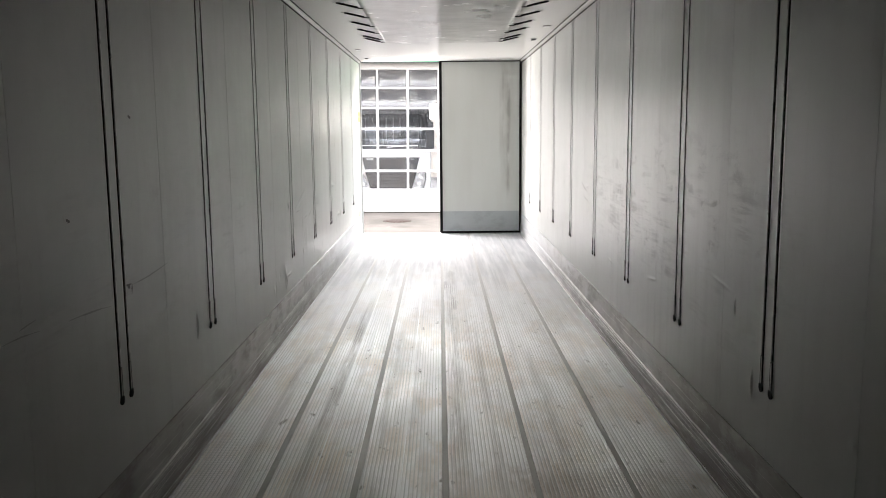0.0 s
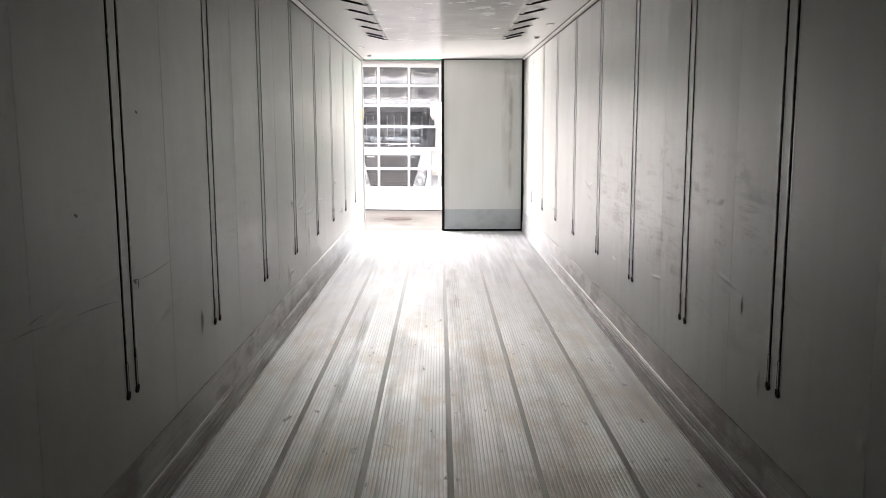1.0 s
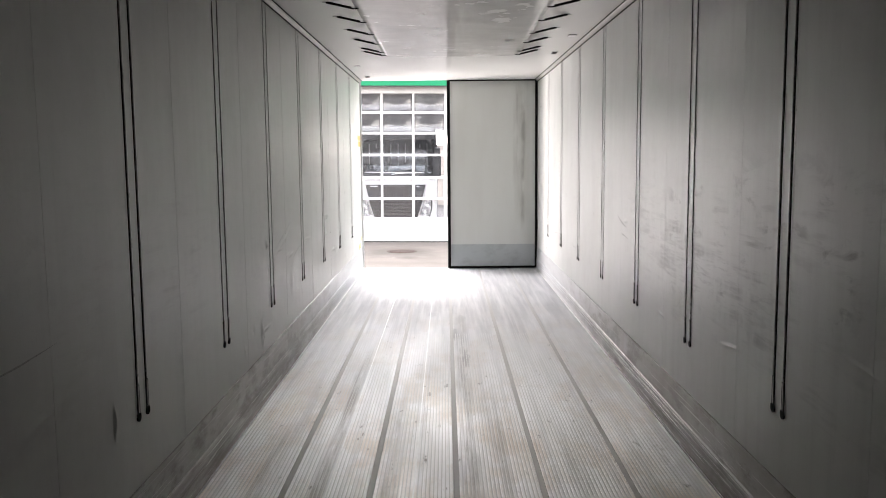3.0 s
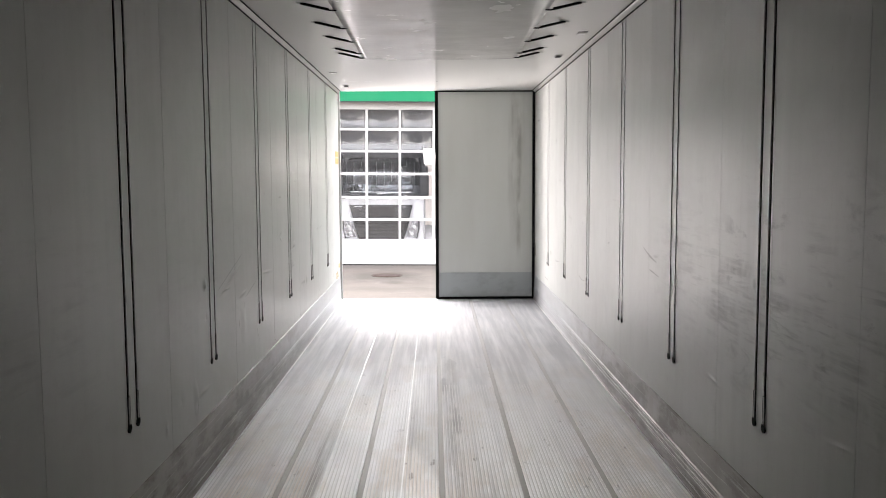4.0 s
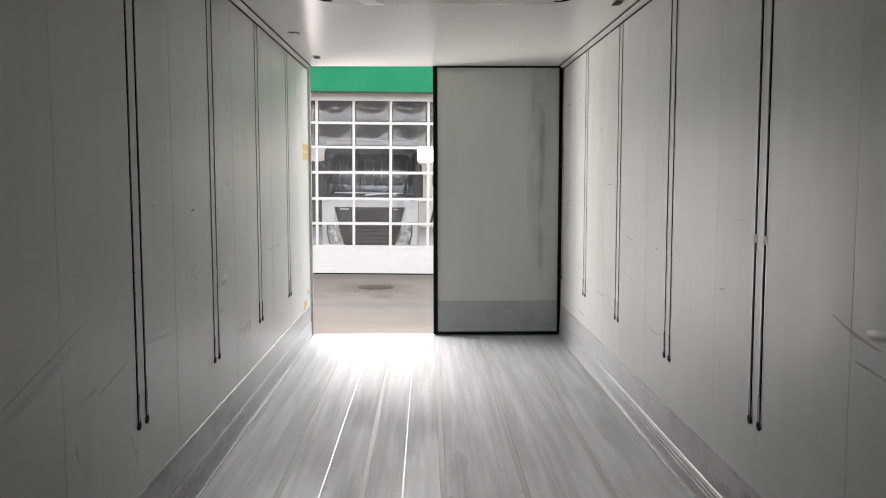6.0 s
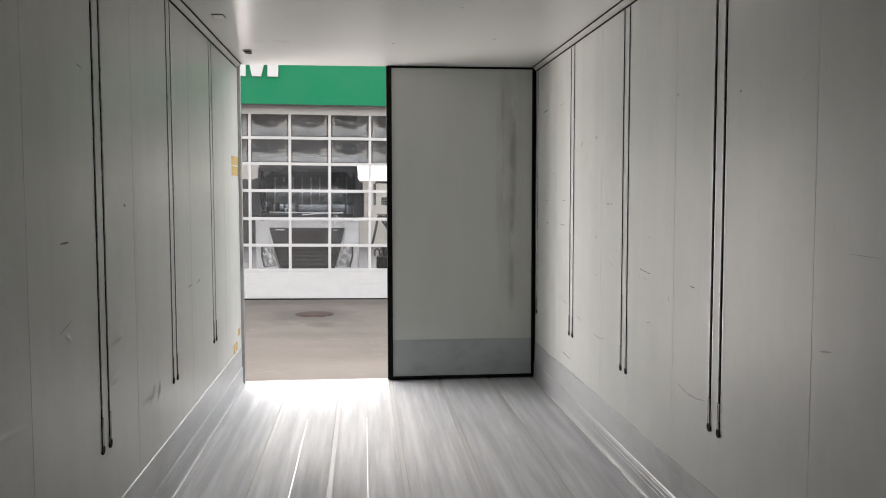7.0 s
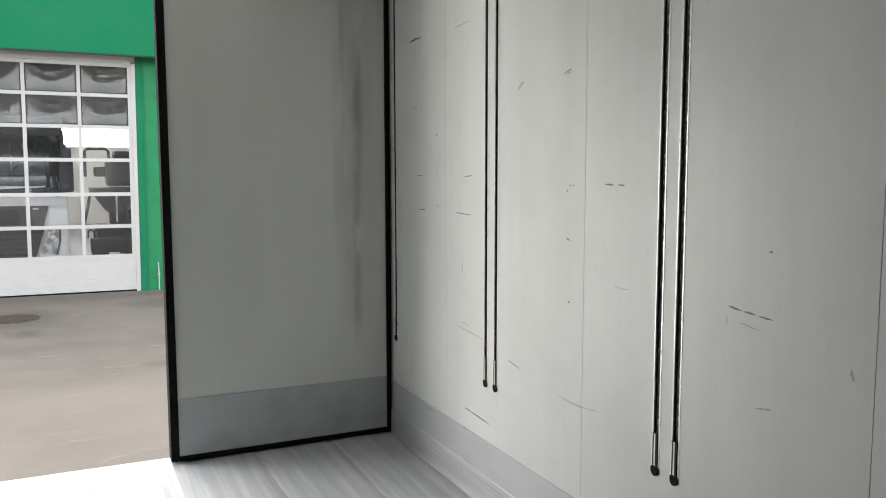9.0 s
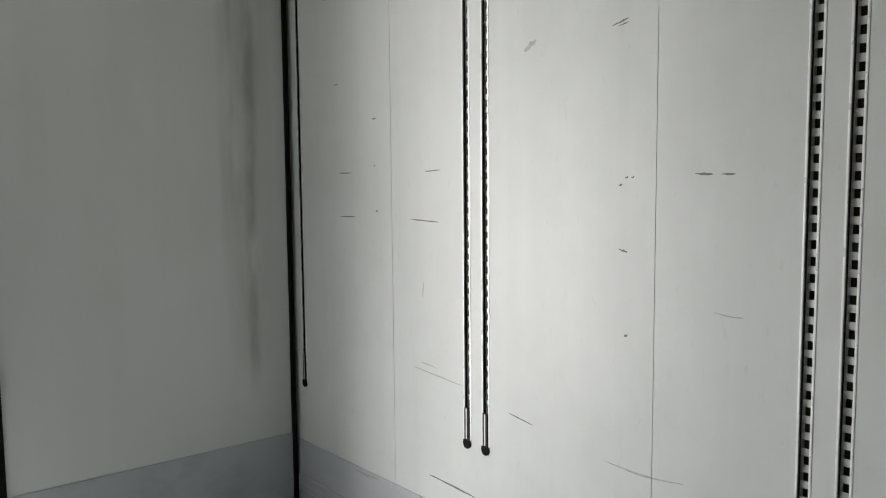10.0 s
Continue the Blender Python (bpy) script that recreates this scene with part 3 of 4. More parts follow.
# kick plates with ridges and a small cove at the foot
for side in (1, -1):
    pr = [(W, 0.307), (W - 0.006, 0.305), (W - 0.008, 0.145), (W - 0.013, 0.138)]
    for z in (0.125, 0.1, 0.075):
        pr += [(W - 0.0135, z + 0.005), (W - 0.0153, z + 0.003), (W - 0.0153, z - 0.003), (W - 0.0135, z - 0.005)]
    pr += [(W - 0.0138, 0.05), (W - 0.0145, 0.03), (W - 0.0165, 0.016), (W - 0.0192, 0.008), (W - 0.0205, 0.0045), (W - 0.0205, -0.011)]
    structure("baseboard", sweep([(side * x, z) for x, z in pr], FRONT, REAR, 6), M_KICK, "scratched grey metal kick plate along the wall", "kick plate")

# ---- the deck: ribbed planks ----
STRIPES = (-0.822, -0.41, -0.003, 0.409, 0.835)
def plank(x0, x1, name="plank"):
    """A ribbed plank; its ribs are flattened towards the doors to suit the camera's view."""
    n = max(2, round((x1 - x0) / 0.0192))
    step = (x1 - x0) / n
    bm = bmesh.new()
    rows = []
    for y, deep in ((FRONT, 0.0009), (6.0, 0.0008), (8.0, 0.0004), (9.5, 0.00008), (REAR + 0.085, 0.00005)):
        pr = [(x0, -0.012)]
        for i in range(n):
            a = x0 + i * step
            top = 0.0
            pr += [(a + step * 0.13, -deep), (a + step * 0.2, top - 0.25 * deep), (a + step * 0.32, top), (a + step * 0.68, top), (a + step * 0.8, top - 0.25 * deep), (a + step * 0.87, -deep)]
        pr += [(x1, -0.012)]
        rows.append([bm.verts.new((x, y, z)) for x, z in pr])
    for a, b in zip(rows, rows[1:]):
        for i in range(len(a) - 1):
            face = bm.faces.new((a[i], a[i + 1], b[i + 1], b[i]))
            face.material_index = 1 if i % 6 == 0 and 0 < i < len(a) - 2 and a is not rows[2] and a is not rows[3] else 0
    ob = new(name, mesh_of(bm, name, (M_FLOOR, M_RIBGROOVE)))
    ob.parent = floor
    return ob


edges_x = [-W + 0.027, *STRIPES, W - 0.027]
for i, (a, b) in enumerate(zip(edges_x, edges_x[1:])):
    plank(a + (0.014 if i else 0), b - (0.014 if i < 5 else 0))
for x in (-0.616, -0.207):
    part("ridge", boxes((x - 0.0032, x + 0.0032, 0.4, 11.2, -0.001, 0.0045), bevel=0.0012), M_RAIL, floor, "bright polished ridge along a plank")
for x in STRIPES:
    part("joint_strip", boxes((x - 0.0145, x + 0.0145, FRONT, REAR + 0.08, -0.012, -0.0024)), M_JOINT, floor, "flat dirty metal joint strip")
for side in (1, -1):
    part("edge_lip", boxes(tuple(sorted((side * (W - 0.0205), side * (W - 0.0265)))) + (FRONT, REAR, -0.012, 0.006), bevel=0.0015), M_RAIL, floor, "bright metal edge lip")

# ---- rear frame and the closed door ----
structure("door_frame", boxes((-W - 0.075, -W + 0.024, REAR + 0.052, REAR + 0.1, -0.05, H + 0.05), bevel=0.004), M_STEEL, "pale metal post of the rear frame", "door frame")
structure("door_frame", boxes((W + 0.004, W + 0.075, REAR + 0.052, REAR + 0.1, -0.05, H + 0.05), bevel=0.004), M_STEEL, "pale metal post of the rear frame", "door frame")
structure("door_frame", boxes((-W - 0.07, W + 0.07, REAR + 0.0505, REAR + 0.12, H + 0.018, H + 0.2), bevel=0.004), M_TRIM, "pale lintel of the rear frame", "door frame")
structure("door_sill", boxes((-W - 0.07, W + 0.07, REAR + 0.091, REAR + 0.125, -0.25, -0.006), bevel=0.003), M_STEEL, "worn metal sill at the end of the deck", "sill")

door = tagged(new("door_1"), "closed white trailer door with black rubber seal and grey kick plate", "door", kind="structure")
door.location = (0, REAR, 0)
X0, X1, Z0, Z1 = 0.02, 1.197, 0.034, 2.602
part("leaf", boxes((X0 - 0.02, X1 + 0.02, 0.004, 0.09, Z0 - 0.02, Z1 + 0.012)), M_DOOR, door)
part("kick_plate", boxes((X0 + 0.001, X1 - 0.001, -0.001, 0.003, Z0 + 0.001, 0.342), bevel=0.0005), M_DKICK, door, "grey scuffed kick plate")
def seal(b, bevel=0.004):
    return part("seal", boxes(b, bevel=bevel), M_BLACK, door, "black rubber door seal")
seal((X0 - 0.042, X0, -0.012, 0.085, Z0 - 0.024, Z1 + 0.016), 0.006)
seal((X1, X1 + 0.018, -0.01, 0.02, Z0 - 0.024, Z1 + 0.016))
seal((X1 + 0.0185, W - 0.001, 0.022, 0.06, -0.011, H - 0.001), 0.002)
seal((X0 - 0.02, W - 0.001, 0.03, 0.06, -0.011, Z0 - 0.0205), 0.002)
seal((X0 + 0.0005, X1 - 0.0005, -0.01, 0.02, Z1, Z1 + 0.016))
seal((X0 + 0.0005, X1 - 0.0005, -0.01, 0.02, Z0 - 0.024, Z0))

# ---- air duct under the ceiling, on its rubber straps ----
DUCT_Z, DUCT_END = 2.571, 9.24
bm = bmesh.new()
NX, NY = 24, 210
vs = []
for j in range(NY + 1):
    y = FRONT + 0.02 + (DUCT_END - FRONT - 0.02) * j / NY
    row = []
    for i in range(NX + 1):
        u = i / NX * 2 - 1
        e = 1 - abs(u) ** 6
        z = DUCT_Z + (1 - e) * 0.006 - e * 0.004 + e * (0.004 * noise.noise((u * 0.9, y * 1.3, 0)) + 0.002 * noise.noise((u * 2.5, y * 4.0, 3)))
        row.append(bm.verts.new((0.015 + u * 0.67, y, z)))
    vs.append(row)
for a, b in zip(vs, vs[1:]):
    for i in range(NX):
        bm.faces.new((a[i], a[i + 1], b[i + 1], b[i]))
duct = thing("air_duct", "wavy glossy white tarpaulin air duct slung under the ceiling", "air duct")
sheet = part("sheet", bm, M_DUCT, duct, "glossy white tarpaulin", True)
sol = sheet.modifiers.new("thick", "SOLIDIFY")
sol.thickness, sol.offset = 0.002, 1
for side in (1, -1):
    part("hem", boxes(tuple(sorted((0.015 + side * 0.662, 0.015 + side * 0.676))) + (FRONT + 0.02, DUCT_END, DUCT_Z + 0.005, DUCT_Z + 0.0075), bevel=0.0005), M_DUCT, duct, "folded hem")


def strap_parts(side):
    s = thing("duct_strap", "short black rubber strap holding the air duct to the ceiling", "strap", group="straps of the air duct")
    a, b = Vector((0.2, 0, 0)), Vector((0.012, 0, -0.043))
    bm = bmesh.new()
    tube(bm, [a + (b - a) * t for t in (0.04, 0.5, 0.96)], 0.0088, 8)
    part("band", bm, M_BLACK, s)
    part("hook", tube(bmesh.new(), [(0.22, 0, -0.001), (0.208, 0, -0.003), (0.198, 0, -0.002), (0.19, 0, -0.006)], 0.003, 6), M_STEEL, s, "bent steel ceiling hook")
    part("hook", tube(bmesh.new(), [(0.03, 0, -0.041), (0.01, 0, -0.047), (-0.008, 0, -0.047), (-0.03, 0, -0.045)], 0.005, 6), M_BLACK, s, "black hook in the duct's hem")
    return s


STRAPS = (2.4, 3.0, 3.6, 4.15, 4.75, 5.34, 5.93, 6.52, 7.1, 7.73, 8.3, 8.9, 9.16)
strap = None
for side in (1, -1):
    for y in STRAPS:
        m = Matrix.Translation((0.015 + side * 0.672, y, H)) @ pose(0, 0, 0, 0, 0, 0 if side > 0 else 180)
        if strap is None:
            strap = strap_parts(1)
            strap.matrix_basis = m
        else:
            copy_thing(strap, m)

# small fittings on the ceiling
def ceiling_lamp(x, y):
    t = thing("ceiling_lamp", "small unlit dark oblong lamp on the ceiling", "lamp", (x, y, H), group="small ceiling lamps")
    part("housing", boxes((-0.03, 0.03, -0.06, 0.06, -0.008, 0), bevel=0.003), M_STEEL, t)
    part("lens", boxes((-0.024, 0.024, -0.052, 0.052, -0.014, -0.008), bevel=0.003), M_COVER, t, "dark lens")
for x, y in ((1.075, 9.39), (-1.055, 11.76)):
    ceiling_lamp(x, y)
def cover_plate(x, y):
    t = thing("cover_plate", "small white cover plate with a dark joint on the ceiling", "cover plate", (x, y, H), group="ceiling cover plates")
    part("gasket", boxes((-0.034, 0.034, -0.054, 0.054, -0.003, 0)), M_COVER, t, "dark gasket")
    part("plate", boxes((-0.03, 0.03, -0.05, 0.05, -0.006, -0.003), bevel=0.001), M_TRIM, t)
for x, y in ((1.079, 8.21), (-1.062, 10.54)):
    cover_plate(x, y)

# scuffs on the ceiling sheet
def smear(x, y, rx, ry, mat):
    bm = bmesh.new()
    n = 14
    ring = [(rx * (1 + 0.25 * noise.noise((k * 0.9, x * 5, y))) * math.cos(2 * math.pi * k / n), ry * (1 + 0.25 * noise.noise((k * 0.7, y * 3, x))) * math.sin(2 * math.pi * k / n)) for k in range(n)]
    bm.faces.new([bm.verts.new((a, b, 0)) for a, b in ring])
    ob = part("scuff_mark", bm, mat, ceiling)
    ob.location = (x, y, H - 0.0006)
for x, y, rx, ry in ((-0.93, 11.34, 0.05, 0.05), (-0.77, 11.34, 0.06, 0.06)):
    smear(x, y, rx, ry, M_MARK_L)
for x, y, r in ((0.0, 11.36, 0.012), (0.68, 11.13, 0.014), (0.35, 10.2, 0.01)):
    smear(x, y, r, r, M_MARK)

# ---- yard ----
structure("ground", boxes((-300, 300, -200, 500, GROUND - 0.5, GROUND)), M_GROUND, "stained beige-grey concrete yard", "ground")
mh = thing("manhole_cover", "round rusty manhole cover in the concrete yard", "manhole", (-1.22, 22.85, GROUND))
bm = bmesh.new()
bmesh.ops.create_cone(bm, cap_ends=True, segments=32, radius1=0.4, radius2=0.4, depth=0.008, matrix=Matrix.Translation((0, 0, 0.004)))
part("frame", bm, M_RUST, mh)
bm = bmesh.new()
bmesh.ops.create_cone(bm, cap_ends=True, segments=32, radius1=0.33, radius2=0.325, depth=0.01, matrix=Matrix.Translation((0, 0, 0.011)))
part("lid", bm, M_RUST, mh)

# ---- workshop across the yard ----
GY = 25.3
G_TOP = 3.53
BARS_Z = (-0.226, 0.361, 0.984, 1.642, 2.272, 2.875, 3.455)
COLS = (-3.78, -2.85, -1.925, -1.0, -0.056, 0.845)
GATE_X0, GATE_X1 = -3.89, 0.955

def pane_mesh(w, h, bulge):
    """A thin acrylic pane, sucked in with a small dimple where it is large."""
    bm = bmesh.new()
    n = 18 if bulge > 0.01 else 4
    def depth(i, j):
        u, v = 2 * i / n - 1, 2 * j / n - 1
        return bulge * ((1 - u * u) * (1 - v * v) - 0.34 * math.exp(-(u * u + (v - 0.14) ** 2) / 0.1))
    faces = []
    for layer, y in ((0, 0.0), (1, 0.004)):
        g = [[bm.verts.new((-w / 2 + w * i / n, y + depth(i, j), -h / 2 + h * j / n)) for i in range(n + 1)] for j in range(n + 1)]
        faces.append(g)
        for j in range(n):
            for i in range(n):
                q = (g[j][i], g[j][i + 1], g[j + 1][i + 1], g[j + 1][i])
                bm.faces.new(q if layer == 0 else q[::-1])
    a, b = faces
    rim = [(0, i) for i in range(n)] + [(j, n) for j in range(n)] + [(n, n - i) for i in range(n)] + [(n - j, 0) for j in range(n)]
    for (j0, i0), (j1, i1) in zip(rim, rim[1:] + rim[:1]):
        bm.faces.new((a[j0][i0], b[j0][i0], b[j1][i1], a[j1][i1]))
    return mesh_of(bm, "pane", M_PANE, bulge > 0.01)


# the yard and the workshop lean a little against the parked trailer
LEAN_AT = Matrix.Translation((-1.5, GY, 1.3))
OUTDOORS = LEAN_AT @ pose(0, 0, 0, 0, 0.55, 0) @ LEAN_AT.inverted()


def outdoors(ob):
    ob.matrix_basis = OUTDOORS @ ob.matrix_basis
    return ob


def gate(dx):
    g = tagged(new("gate"), "closed white sectional gate with glazed panels", "gate", "workshop gates", "structure")
    g.location = (dx, GY, 0)
    for i, x in enumerate(COLS):
        part("stile", boxes((x - 0.033, x + 0.033, -0.01, 0.05, BARS_Z[0], BARS_Z[-1]), bevel=0.006), M_WHITE, g)
    for z in BARS_Z:
        part("rail", boxes((COLS[0] - 0.03, COLS[-1] + 0.03, -0.014, 0.053, z - 0.034, z + 0.034), bevel=0.006), M_WHITE, g)
    for z0, z1 in zip(BARS_Z, BARS_Z[1:]):
        for x0, x1 in zip(COLS, COLS[1:]):
            me = pane_mesh(x1 - x0 - 0.062, z1 - z0 - 0.064, 0.034 if z0 > 2 else 0.003)
            p = part("pane", me, None, g)
            p.location = ((x0 + x1) / 2, 0.02, (z0 + z1) / 2)
            p.visible_shadow = False
    bm = bmesh.new()
    pr = []
    z = GROUND + 0.03
    while z < BARS_Z[0] - 0.04:
        t = min(z + 0.115, BARS_Z[0] - 0.034)
        pr += [(-0.004, z), (-0.008, z + 0.006), (-0.008, t - 0.006), (-0.004, t)]
        z = t
    a = [bm.verts.new((COLS[0] - 0.03, y, z)) for y, z in pr]
    b = [bm.verts.new((COLS[-1] + 0.03, y, z)) for y, z in pr]
    for i in range(len(pr) - 1):
        bm.faces.new((a[i], a[i + 1], b[i + 1], b[i]))
    part("bottom_section", bm, M_WHITE, g, "white ribbed bottom section")
    part("bottom_seal", boxes((COLS[0] - 0.03, COLS[-1] + 0.03, -0.006, 0.04, GROUND + 0.001, GROUND + 0.03)), M_BLACK, g, "black bottom seal")
    for x0, x1 in ((GATE_X0, COLS[0] - 0.031), (COLS[-1] + 0.031, GATE_X1)):
        part("jamb", boxes((x0, x1, -0.03, 0.06, GROUND + 0.001, G_TOP), bevel=0.004), M_WHITE, g)
    part("head", boxes((GATE_X0, GATE_X1, -0.03, 0.06, BARS_Z[-1] + 0.035, 3.68), bevel=0.004), M_WHITE, g)
    return g


gate(0)
STEP = 1.575 - GATE_X0
gate(STEP)
gate(-STEP)

facade = tagged(new("workshop_building"), "green clad workshop with glazed gates across the yard", "building", kind="structure")
def fpart(name, b, mat, label="", bevel=0.004):
    return part(name, boxes(b, bevel=bevel), mat, facade, label)
for n in (-2, -1, 0, 1):
    x0, x1 = GATE_X1 + n * STEP, GATE_X0 + (n + 1) * STEP
    if n == -2:
        x0 = x1 - 6
    if n == 1:
        x1 = x0 + 6
    fpart("pillar", (x0 + 0.004, x1 - 0.004, GY + 0.02, GY + 0.2, GROUND, 3.72), M_GREEN_D, "dark green clad pillar")
    if n in (-1, 0):
        fpart("pilaster", (x0 + 0.006, x0 + 0.13, GY - 0.04, GY + 0.019, GROUND, 3.7), M_GREEN, "bright green edge profile")
        fpart("pilaster", (x1 - 0.06, x1 - 0.006, GY - 0.02, GY + 0.019, GROUND, 3.7), M_GREEN_D, "green edge profile")
xs = [1.36 + 6.5 * i for i in range(-2, 3)]
for a, b in zip(xs, xs[1:]):
    fpart("fascia_panel", (a + 0.004, b - 0.004, GY - 0.45, GY - 0.38, 3.61, 5.75), M_GREEN, "bright green flat cladding", 0.006)
fpart("soffit", (xs[0], xs[-1], GY - 0.38, GY + 0.25, 3.73, 3.8), M_DARKP, "dark soffit")
# dark strip painted in as the shadow line under the fascia
fpart("drip_edge", (xs[0], xs[-1], GY - 0.455, GY - 0.37, 3.585, 3.607), M_DARKP, "dark strip for the shade under the fascia", 0.002)
fpart("upper_wall", (xs[0], xs[-1], GY - 0.37, GY + 0.25, 3.81, 5.8), M_GREEN_D)
# hall behind the gates; roof, upper and left back walls coloured dark for shade
fpart("side_wall", (-15.2, -15, GY + 0.25, 45, GROUND, 5.45), M_HALL, "grey hall wall")
fpart("side_wall", (15, 15.2, GY + 0.25, 45, GROUND, 5.45), M_HALL, "grey hall wall")
fpart("back_wall", (-15, -4.3, 44.8, 45, GROUND, 2.22), M_HALLSHADE, "hall wall coloured dark as unlit")
fpart("back_wall", (-4.295, 15, 44.8, 45, GROUND, 2.22), M_HALL, "pale hall wall")
fpart("back_wall", (-15, 15, 44.8, 45, 3.0, 5.45), M_HALLSHADE, "grey hall wall")
fpart("back_wall", (-15, -0.6, 44.8, 45, 2.225, 2.995), M_HALL, "grey hall wall")
# roof left open from y 36 to 42, an added unseen opening for light
fpart("roof", (-15.2, 15.2, GY + 0.25, 36, 5.46, 5.6), M_HALLSHADE, "hall roof")
fpart("roof", (-15.2, 15.2, 42, 45, 5.46, 5.6), M_HALLSHADE, "hall roof beyond the added light opening")
fpart("hall_floor", (-15, 15, GY + 0.08, 44.8, GROUND + 0.001, GROUND + 0.012), M_HALLFLOOR, "grey hall floor")

# unseen dark wall added behind the trailer for the panes to reflect
structure("backdrop", boxes((-15, 12, -46, -45, GROUND - 0.2, 7.5)), M_GREYP, "unseen dark grey wall added for the pane reflections", "wall")

# white letter on the fascia
LX0, LX1, LZ0, LZ1 = -3.1, -2.135, 4.22, 5.25
sw = 0.24
mx = (LX0 + LX1) / 2
letter_outline = [(LX0, LZ0), (LX0 + sw, LZ0), (LX0 + sw, LZ1 - 0.42), (mx - 0.1, LZ0), (mx + 0.1, LZ0), (LX1 - sw, LZ1 - 0.42), (LX1 - sw, LZ0), (LX1, LZ0), (LX1, LZ1), (LX1 - 0.3, LZ1), (mx, LZ0 + 0.42), (LX0 + 0.3, LZ1), (LX0, LZ1)]
part("letter", prism(letter_outline, GY - 0.5, GY - 0.4505), M_WHITE, facade, "white raised letter M")

# ---- the lorry behind the gate ----
def lorry(x, y):
    t = thing("lorry", "white lorry cab standing nose-on behind the gate", "lorry", (x, y, GROUND))
    bm = boxes((-1.24, 1.24, 0.12, 2.2, 1.3, 1.93), (-1.24, 1.24, 0.2, 2.2, 0.55, 1.3), bevel=0.03)
    a = [bm.verts.new(v) for v in ((-1.24, 0.14, 1.93), (1.24, 0.14, 1.93), (1.2, 0.42, 3.15), (-1.2, 0.42, 3.15))]
    b = [bm.verts.new(v) for v in ((-1.24, 2.2, 1.93), (1.24, 2.2, 1.93), (1.2, 2.2, 3.15), (-1.2, 2.2, 3.15))]
    for q in ((a[0], a[3], b[3], b[0]), (a[1], b[1], b[2], a[2]), (b[0], b[3], b[2], b[1])):
        bm.faces.new(q)
    part("body", bm, M_CAB, t)
    # raked, bowed windscreen in a dark surround
    def glass_y(x, z):
        return 0.13 + (z - 1.93) / 1.22 * 0.28 + 0.1 * (x / 1.17) ** 4
    def bowed(x0, x1, z0, z1, off, thick, n=12):
        bm = bmesh.new()
        g = [[[bm.verts.new((x0 + (x1 - x0) * i / n, glass_y(x0 + (x1 - x0) * i / n, z) + off + d, z)) for i in range(n + 1)] for z in (z0, z1)] for d in (0, thick)]
        for i in range(n):
            bm.faces.new((g[0][0][i], g[0][0][i + 1], g[0][1][i + 1], g[0][1][i]))
            bm.faces.new((g[1][0][i + 1], g[1][0][i], g[1][1][i], g[1][1][i + 1]))
            for k in (0, 1):
                bm.faces.new((g[0][k][i], g[1][k][i], g[1][k][i + 1], g[0][k][i + 1]))
        for i in (0, n):
            bm.faces.new((g[0][0][i], g[0][1][i], g[1][1][i], g[1][0][i]))
        return bm
    screen = part("windscreen", bowed(-1.14, 1.14, 2.02, 3.06, -0.004, 0.006), M_CABGLASS, t, "tinted windscreen", True)
    part("surround", bowed(-1.2, 1.2, 1.93, 2.02, -0.01, 0.03), M_DARKP, screen, "black lower edge")
    part("surround", bowed(-1.2, 1.2, 3.06, 3.15, -0.01, 0.03), M_DARKP, screen, "black upper edge")
    for q in (-1, 1):
        part("pillar", bowed(*sorted((q * 1.14, q * 1.21)), 2.02, 3.06, -0.01, 0.04, 2), M_DARKP, t, "dark windscreen pillar")
    # what shows through the windscreen
    part("dashboard", boxes((-1.12, 1.12, 0.34, 0.9, 1.94, 2.24), (0.2, 0.85, 0.45, 0.8, 2.24, 2.34), bevel=0.04), M_DARKP, t, "dark dashboard")
    bm = bmesh.new()
    ring = [(0.5 + 0.23 * math.cos(a), 0.82 - 0.1 * math.sin(a), 2.28 + 0.2 * math.sin(a)) for a in np.linspace(0, 2 * math.pi, 21)]
    part("steering_wheel", tube(bm, ring, 0.018, 6), M_DARKP, t, "black steering wheel")
    for q in (-1, 1):
        part("cab_seat", boxes((q * 0.58 - 0.26, q * 0.58 + 0.26, 1.1, 1.3, 1.95, 2.55), (q * 0.58 - 0.14, q * 0.58 + 0.14, 1.12, 1.25, 2.57, 2.8), bevel=0.06), M_GREYP, t, "grey high-backed cab seat")
        part("sun_blind", boxes((q * 0.56 - 0.5, q * 0.56 + 0.5, 0.42, 0.45, 2.9, 3.05), bevel=0.01), M_GREYP, t, "grey folded sun blind")
    part("curtain", boxes(*[(-1.15 + 0.23 * k, -1.15 + 0.23 * k + 0.2, 1.72 + 0.03 * (k % 2), 1.8, 2.0, 3.1) for k in range(10)], bevel=0.015), M_GREYP, t, "grey pleated bunk curtain")
    part("roof_console", boxes((-1.1, 1.1, 0.5, 0.8, 2.92, 3.14), bevel=0.03), M_GREYP, t, "grey overhead console")
    part("roof", boxes((-1.2, 1.2, 0.4, 2.2, 3.16, 3.42), bevel=0.1), M_GREYP, t, "dark grey cab roof")
    part("sun_visor", prism([(-1.1, 3.03), (1.1, 3.03), (1.16, 3.2), (-1.16, 3.2)], 0.2, 0.24), M_DARKP, t, "dark tinted sun visor")
    for q in (-1, 1):
        part("wiper", tube(bmesh.new(), [(-0.9, 0.07, 2.06), (-0.2, 0.06, 2.055), (0.5, 0.07, 2.05)] if q < 0 else [(-0.12, 0.05, 2.0), (0.2, 0.052, 2.03), (0.85, 0.07, 2.06)], 0.014, 6), M_CAB, t, "thin pale wiper arm")
    part("upper_grille", prism([(-0.8, 1.29), (0.8, 1.29), (0.9, 1.69), (-0.9, 1.69)], 0.03, 0.1), M_DARKP, t, "dark upper grille panel")
